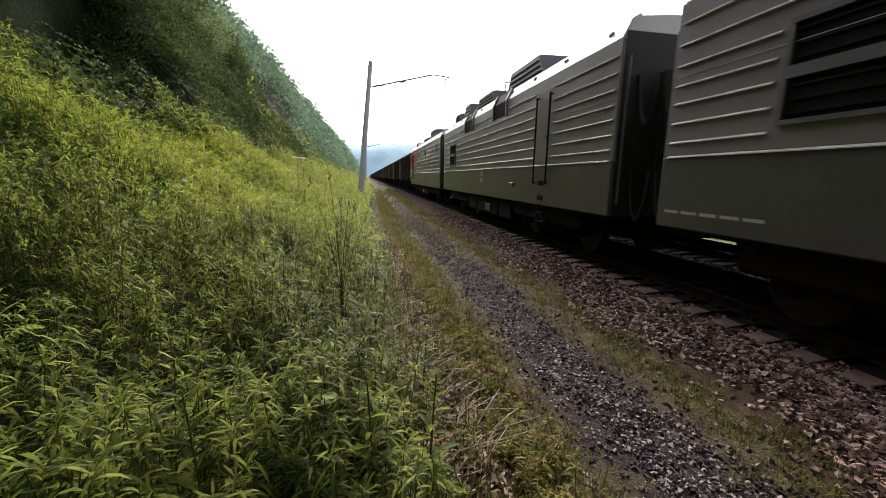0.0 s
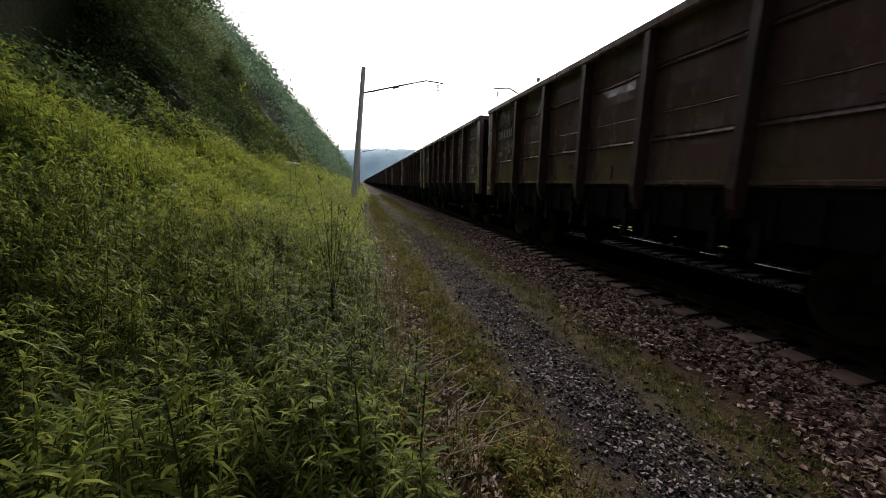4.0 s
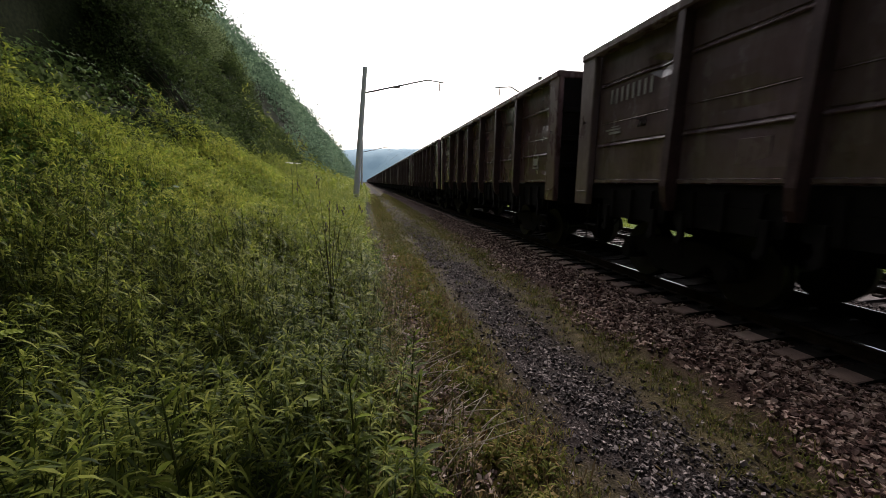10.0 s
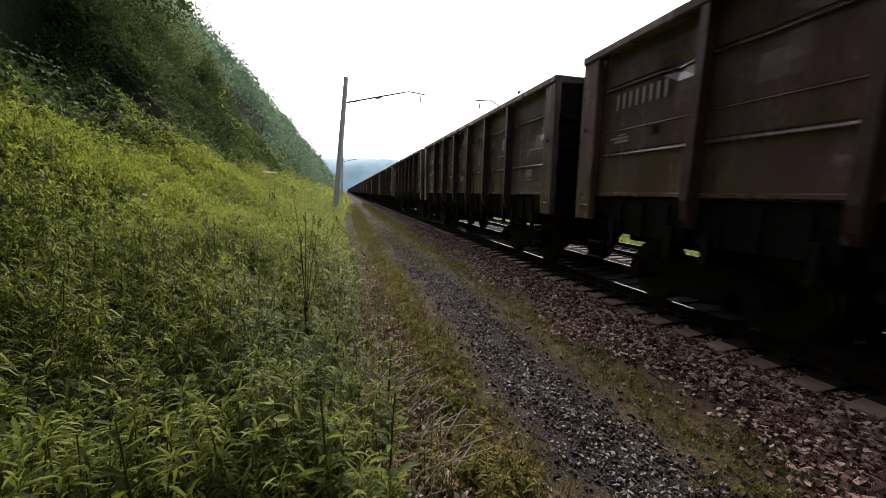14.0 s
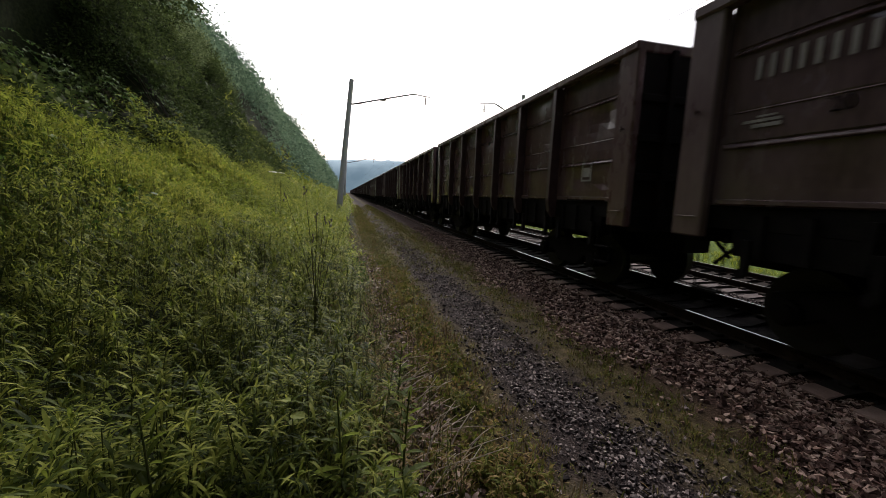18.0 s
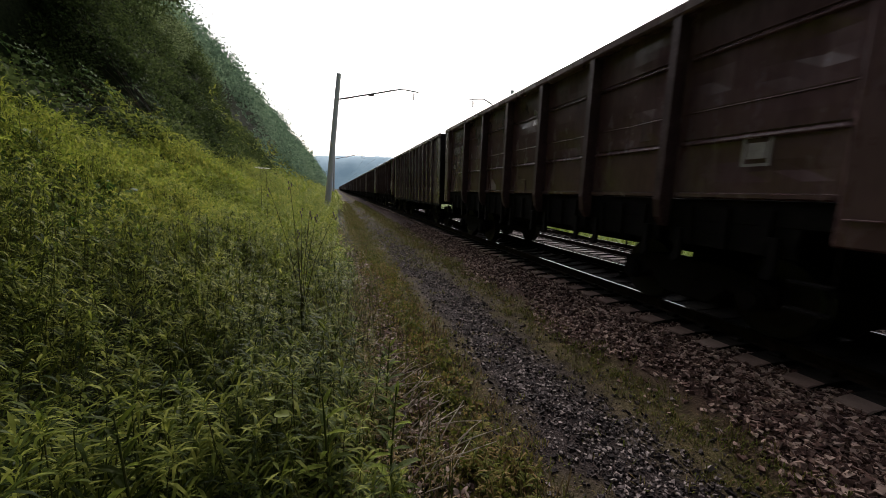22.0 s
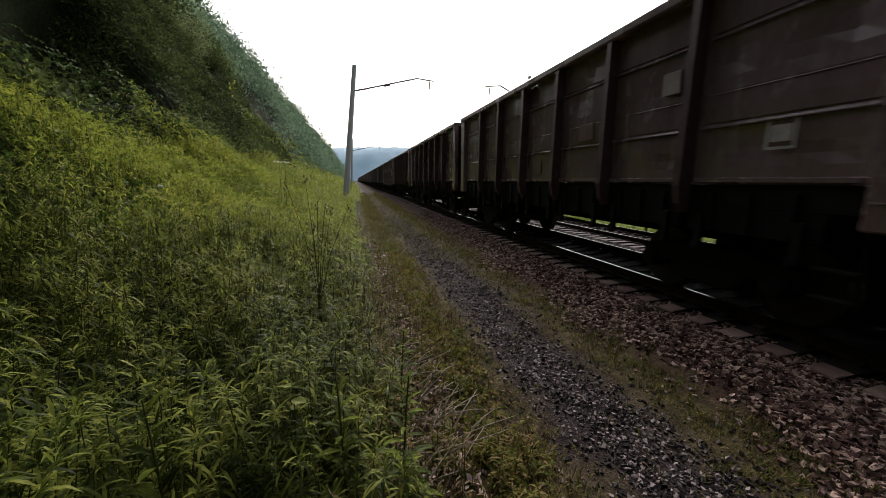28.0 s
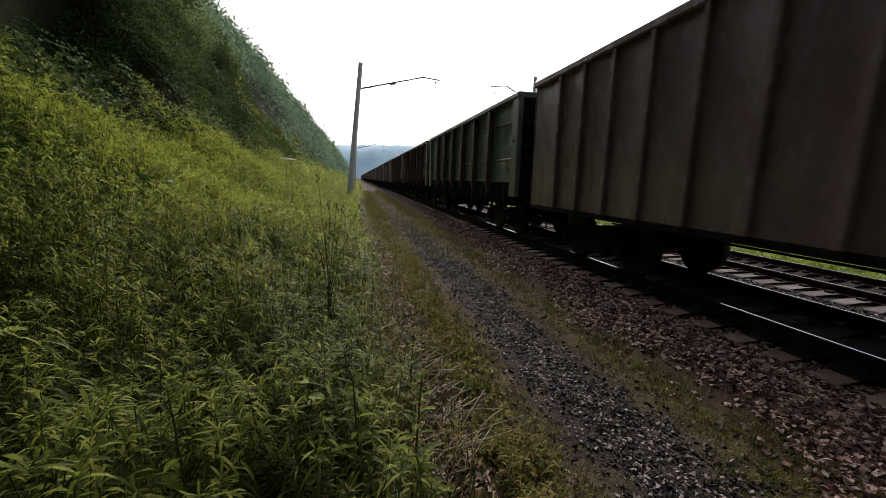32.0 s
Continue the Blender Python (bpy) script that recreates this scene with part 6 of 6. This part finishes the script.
thicket("woods", cx, cy, 1.5 + 1.8 * rng.random(len(cx)), 40, 1.5, M["shrub"], "dark woods added behind the viewer to block skylight", "woods", 1.0)
cx, cy = scatter(160, 48, 80, 10, 160, 1.2)
thicket("bushes", cx, cy, 1.0 + 1.2 * rng.random(len(cx)), 120, 0.5, M["shrub"], "low green bushes beyond the far track", "bushes")
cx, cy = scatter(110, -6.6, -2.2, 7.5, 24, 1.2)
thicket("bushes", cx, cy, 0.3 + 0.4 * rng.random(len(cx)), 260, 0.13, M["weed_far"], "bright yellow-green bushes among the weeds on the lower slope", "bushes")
cx, cy = scatter(70, -6.4, -3.2, 4.6, 9.5, 1.0)
thicket("broad_leaved_weeds", cx, cy, 0.3 + 0.3 * rng.random(len(cx)), 190, 0.115, M["broad"], "broad-leaved plants among the weeds", "weeds")
cx, cy = np.array([-0.25, -0.12, 0.0, -0.15]), np.array([9.2, 8.5, 7.9, 7.4])
thicket("verge_bush", cx, cy, np.array([0.55, 0.45, 0.34, 0.36]), 460, 0.085, M["broad"], "small dark bush at the corner of the weeds", "bush")
cx, cy = scatter(1500, -0.1, 1.35, 1.0, 12, 1.3)
keep = rng.random(len(cx)) < np.interp(cx, [0, 0.25, 0.65, 0.9, 1.35], [0.7, 0.12, 0.2, 0.8, 0.15])
cx, cy = cx[keep], cy[keep]
thicket("low_weeds", cx, cy, 0.04 + 0.09 * rng.random(len(cx)), 30, 0.042, M["edge"], "low creeping weeds at the edge of the path", "weeds")


# ---- single plants and litter ----
def tube(bm, pts, r0, r1, n=6):
    for i in range(len(pts) - 1):
        a, b = r0 + (r1 - r0) * i / (len(pts) - 1), r0 + (r1 - r0) * (i + 1) / (len(pts) - 1)
        rod(bm, pts[i], pts[i + 1], a, n, b)
    return bm


def leaf_bm(bm, base, direction, length, width, droop=0.3):
    base, d = Vector(base), Vector(direction).normalized()
    side = d.cross(Vector((0, 0, 1))).normalized() * width
    rows = []
    for k in range(6):
        u = k / 5
        p = base + d * length * u + Vector((0, 0, -droop * length * u * u))
        w = math.sin(math.pi * min(1, u * 0.92 + 0.06)) ** 0.8
        rows.append((bm.verts.new(p - side * w + Vector((0, 0, 0.15 * width * w))), bm.verts.new(p), bm.verts.new(p + side * w + Vector((0, 0, 0.15 * width * w)))))
    for a, b in zip(rows, rows[1:]):
        bm.faces.new((a[0], a[1], b[1], b[0]))
        bm.faces.new((a[1], a[2], b[2], b[1]))
    return bm


def seed_stalks():
    x, y = -0.36, 4.0
    z = float(ground_z(x, y))
    w = thing("seed_stalk_weed", "tall thin weed with bare stalks and dark seed heads", "weed", "", (x, y, z))
    rnd = random.Random(3)
    tops = [(-0.27, 0.1, 1.95), (-0.08, 0.05, 2.02), (0.03, 0.0, 1.76), (0.10, 0.02, 1.73), (0.16, 0.05, 1.70), (0.33, 0.1, 1.72), (-0.02, -0.04, 1.55)]
    for k, (dx, dy, h) in enumerate(tops):
        pts = [Vector((0, 0, 0)), Vector((dx * 0.06, dy * 0.1, h * 0.45)), Vector((dx * 0.4, dy * 0.4, h * 0.72)), Vector((dx, dy, h))]
        s = part("stalk", tube(bmesh.new(), pts, 0.0055, 0.0022), M["stem"], w)
        bm = bmesh.new()
        for j in range(3):
            c = pts[-1] + Vector((rnd.uniform(-0.02, 0.02), rnd.uniform(-0.02, 0.02), -0.03 * j))
            rod(bm, c, c + Vector((rnd.uniform(-0.01, 0.01), 0, 0.03)), 0.004, 6, 0.008)
        part("seed_head", bm, M["seed"], s)
    bm = bmesh.new()
    for k in range(26):
        a, h = rnd.uniform(0, 6.28), rnd.uniform(0.6, 1.3)
        leaf_bm(bm, (0, 0, h), (math.cos(a), math.sin(a), 0.4), rnd.uniform(0.07, 0.14), 0.012)
    part("leaves", bm, M["weed"], w)


def leafy_stalk(x, y, h, lean, seed, label):
    z = float(ground_z(x, y))
    w = thing("leafy_weed_stalk", label, "weed", "single weed stalks", (x, y, z))
    rnd = random.Random(seed)
    pts = [Vector((lean[0] * u * u, lean[1] * u * u, h * u)) for u in (0, 0.3, 0.6, 0.85, 1)]
    part("stalk", tube(bmesh.new(), pts, 0.009, 0.003), M["stem"], w, "brown woody stem")
    n = 26
    for k in range(n):
        u = 0.22 + 0.78 * k / n
        a = k * 2.4 + rnd.uniform(-0.3, 0.3)
        ln = (0.26 - 0.16 * u) * rnd.uniform(0.8, 1.2)
        bm = leaf_bm(bmesh.new(), (lean[0] * u * u, lean[1] * u * u, h * u), (math.cos(a), math.sin(a), 0.2 + 0.7 * u), ln, ln * 0.11, 0.5 - 0.3 * u)
        part("leaf", bm, M["weed"] if k % 3 else M["weed_far"], w)


def fern(x, y, z, label):
    w = thing("fern", label, "fern", "", (x, y, float(ground_z(x, y))))
    h = z - w.location.z
    for k, (dx, dy) in enumerate(((0.42, -0.05), (0.36, 0.25), (-0.1, 0.4))):
        pts = [Vector((dx * u, dy * u, h * (1 - (1 - u) ** 2) - 0.12 * u ** 3)) for u in (0, 0.25, 0.5, 0.75, 1.0)]
        f = part("frond", tube(bmesh.new(), pts, 0.006, 0.002), M["stem"], w)
        bm = bmesh.new()
        for j in range(18):
            u = 0.25 + 0.75 * j / 18
            p = Vector((dx * u, dy * u, h * (1 - (1 - u) ** 2) - 0.12 * u ** 3))
            d = Vector((dx, dy, 0)).normalized()
            for s in (-1, 1):
                leaf_bm(bm, p, d * 0.35 + Vector((-d.y, d.x, 0)) * s, 0.17 * (1.15 - u), 0.012, 0.2)
        part("leaf_blade", bm, M["bright_leaf"], f)


def bright_sapling(x, y, z):
    w = thing("sapling", "young sapling with a bright yellow-green leaf tuft", "sapling", "", (x, y, float(ground_z(x, y))))
    h = z - w.location.z
    part("stalk", tube(bmesh.new(), [Vector((0, 0, 0)), Vector((0.05, 0, h * 0.6)), Vector((0, 0, h))], 0.015, 0.006), M["stem"], w)
    for k in range(7):
        a = k * 0.9
        part("leaf", leaf_bm(bmesh.new(), (0, 0, h - 0.03), (math.cos(a), math.sin(a), 0.25), 0.26, 0.07, 0.35), M["bright_leaf"], w)


def pale_leaf_plant(x, y, z):
    w = thing("round_leaved_plant", "small plant with pale round leaves", "weed", "", (x, y, float(ground_z(x, y))))
    h = z - w.location.z
    part("stalk", tube(bmesh.new(), [Vector((0, 0, 0)), Vector((0.02, 0, h))], 0.005, 0.003), M["stem"], w)
    for a, l, dz in ((-0.5, 0.085, 0), (2.6, 0.05, 0.08), (1.3, 0.06, -0.06)):
        part("leaf", leaf_bm(bmesh.new(), (0.01, 0, h + dz), (math.cos(a), math.sin(a), 0.1), l, l * 0.42, 0.1), M["bright_leaf"], w)


def dry_branch(x, y, seed, label):
    w = thing("dry_branch", label, "branch", "dry branches beside the path", (x, y, float(ground_z(x, y))))
    rnd = random.Random(seed)
    tip = Vector((rnd.uniform(0.2, 0.4), rnd.uniform(-0.1, 0.3), rnd.uniform(0.25, 0.4)))
    b = part("stick", tube(bmesh.new(), [Vector((0, 0, -0.02)), tip * 0.5 + Vector((0.02, 0, 0.05)), tip], 0.0065, 0.004), M["twig"], w)
    for k in range(8):
        p = Vector((rnd.uniform(-0.25, 0.35), rnd.uniform(-0.25, 0.35), rnd.uniform(0.06, 0.24)))
        a, ln = rnd.uniform(-0.9, 0.9), rnd.uniform(0.12, 0.42)
        q = p + Vector((math.cos(a) * ln, math.sin(a) * ln, rnd.uniform(0.02, 0.5) * ln))
        part("twig", tube(bmesh.new(), [p, p.lerp(q, 0.5) + Vector((0, 0, 0.012)), q], 0.0045, 0.0025), M["twig"], b)


def flower_head(x, y, z, label):
    w = thing("flowering_weed", label, "flower", "white flowers", (x, y, float(ground_z(x, y))))
    h = z - w.location.z
    part("stalk", tube(bmesh.new(), [Vector((0, 0, 0)), Vector((0.03, 0, h))], 0.008, 0.004), M["stem"], w)
    bm = bmesh.new()
    rnd = random.Random(int(x * 100))
    for k in range(26):
        a, r = rnd.uniform(0, 6.28), 0.13 * math.sqrt(rnd.random())
        leaf_bm(bm, (r * math.cos(a), r * math.sin(a), h - 0.3 * r), (math.cos(a), math.sin(a), 0.2), 0.05, 0.02, 0.1)
    part("blossom", bm, M["white_flower"], w)


seed_stalks()
leafy_stalk(0.26, 1.95, 0.92, (0.05, 0.06), 1, "brown-stemmed weed with long drooping leaves")
leafy_stalk(-0.06, 1.9, 0.95, (-0.03, 0.05), 2, "upright weed stalk with narrow leaves")
leafy_stalk(-0.86, 1.75, 1.0, (-0.05, 0.03), 3, "upright weed stalk with yellowish top leaves")
leafy_stalk(0.36, 2.9, 0.8, (0.04, 0.05), 4, "reddish weed stalk at the edge of the path")
fern(-1.98, 1.85, 0.9, "yellow-green fern at the edge of the weeds")
bright_sapling(-4.47, 8.0, 2.33)
pale_leaf_plant(-0.34, 2.0, 0.34)
dry_branch(0.42, 2.35, 1, "bleached dry branch with broken twigs")
dry_branch(0.30, 2.0, 2, "bleached dry branch lying in the weeds")
dry_branch(0.55, 3.2, 3, "thin dry branch beside the path")
dry_branch(0.40, 2.7, 4, "bleached dry branch among yellowing weeds")
dry_branch(0.12, 3.9, 5, "dry stalks bent over the edge of the path")
dry_branch(0.62, 2.5, 6, "brittle twig on the trodden grass")
dry_branch(0.45, 3.0, 7, "crossed bleached stalks over dead leaves")
dry_branch(0.30, 3.5, 8, "bent straw-coloured stalks beside the weeds")
flower_head(-1.95, 12.0, 2.05, "white umbel on a tall stem among the weeds")
flower_head(-2.2, 12.6, 2.1, "white umbel beside another on the lower slope")


# ---- creepers that trail down the slope ----
def creepers(n):
    """Long hanging shoots with paired leaves, in one stretch of tangle."""
    base, dirs, ups, lens = [], [], [], []
    for k in range(n):
        y = 6 + 26 * random.random() ** 1.3
        x = random.uniform(-11, -7.2)
        if y < 13 and random.random() < 0.7:
            continue
        for j in range(26):
            xx = x + 0.085 * j
            yy = y + 0.05 * j * math.sin(k) + 0.12 * math.sin(j * 0.4 + k)
            if xx > -6.2:
                break
            z = float(ground_z(xx, yy)) + 0.9 + 0.35 * math.sin(j * 0.23 + k)
            for s in (-1, 1):
                base.append((xx, yy, z))
                dirs.append((0.5 + random.uniform(-0.3, 0.3), s * 0.8, random.uniform(-0.5, 0.3)))
                ups.append((0.4, random.uniform(-0.3, 0.3), 1))
                lens.append(random.uniform(0.09, 0.19))
    b, d, u, l = np.array(base), unit(np.array(dirs)), unit(np.array(ups)), np.array(lens)
    v, fs = leaves_mesh(b, d, u, l, l * 0.2, 0.3 + 0.4 * rng.random(len(l)))
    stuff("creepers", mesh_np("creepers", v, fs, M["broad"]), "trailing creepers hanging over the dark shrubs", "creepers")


creepers(110)

px, py = 0.6 + 2.9 * rng.random(9000), 9 + 46 * rng.random(9000) ** 1.2
ok = rng.random(len(px)) < np.interp(px, [0.6, 1.4, 2.0, 2.7, 3.5], [1.0, 0.75, 0.35, 0.85, 0.3]) * np.interp(py, [9, 16], [0.25, 1.0])
tufts("grass", px[ok], py[ok], 8, 0.07 + 0.11 * rng.random(ok.sum()), M["grass"], "worn grass spreading over the path further on")


motions()
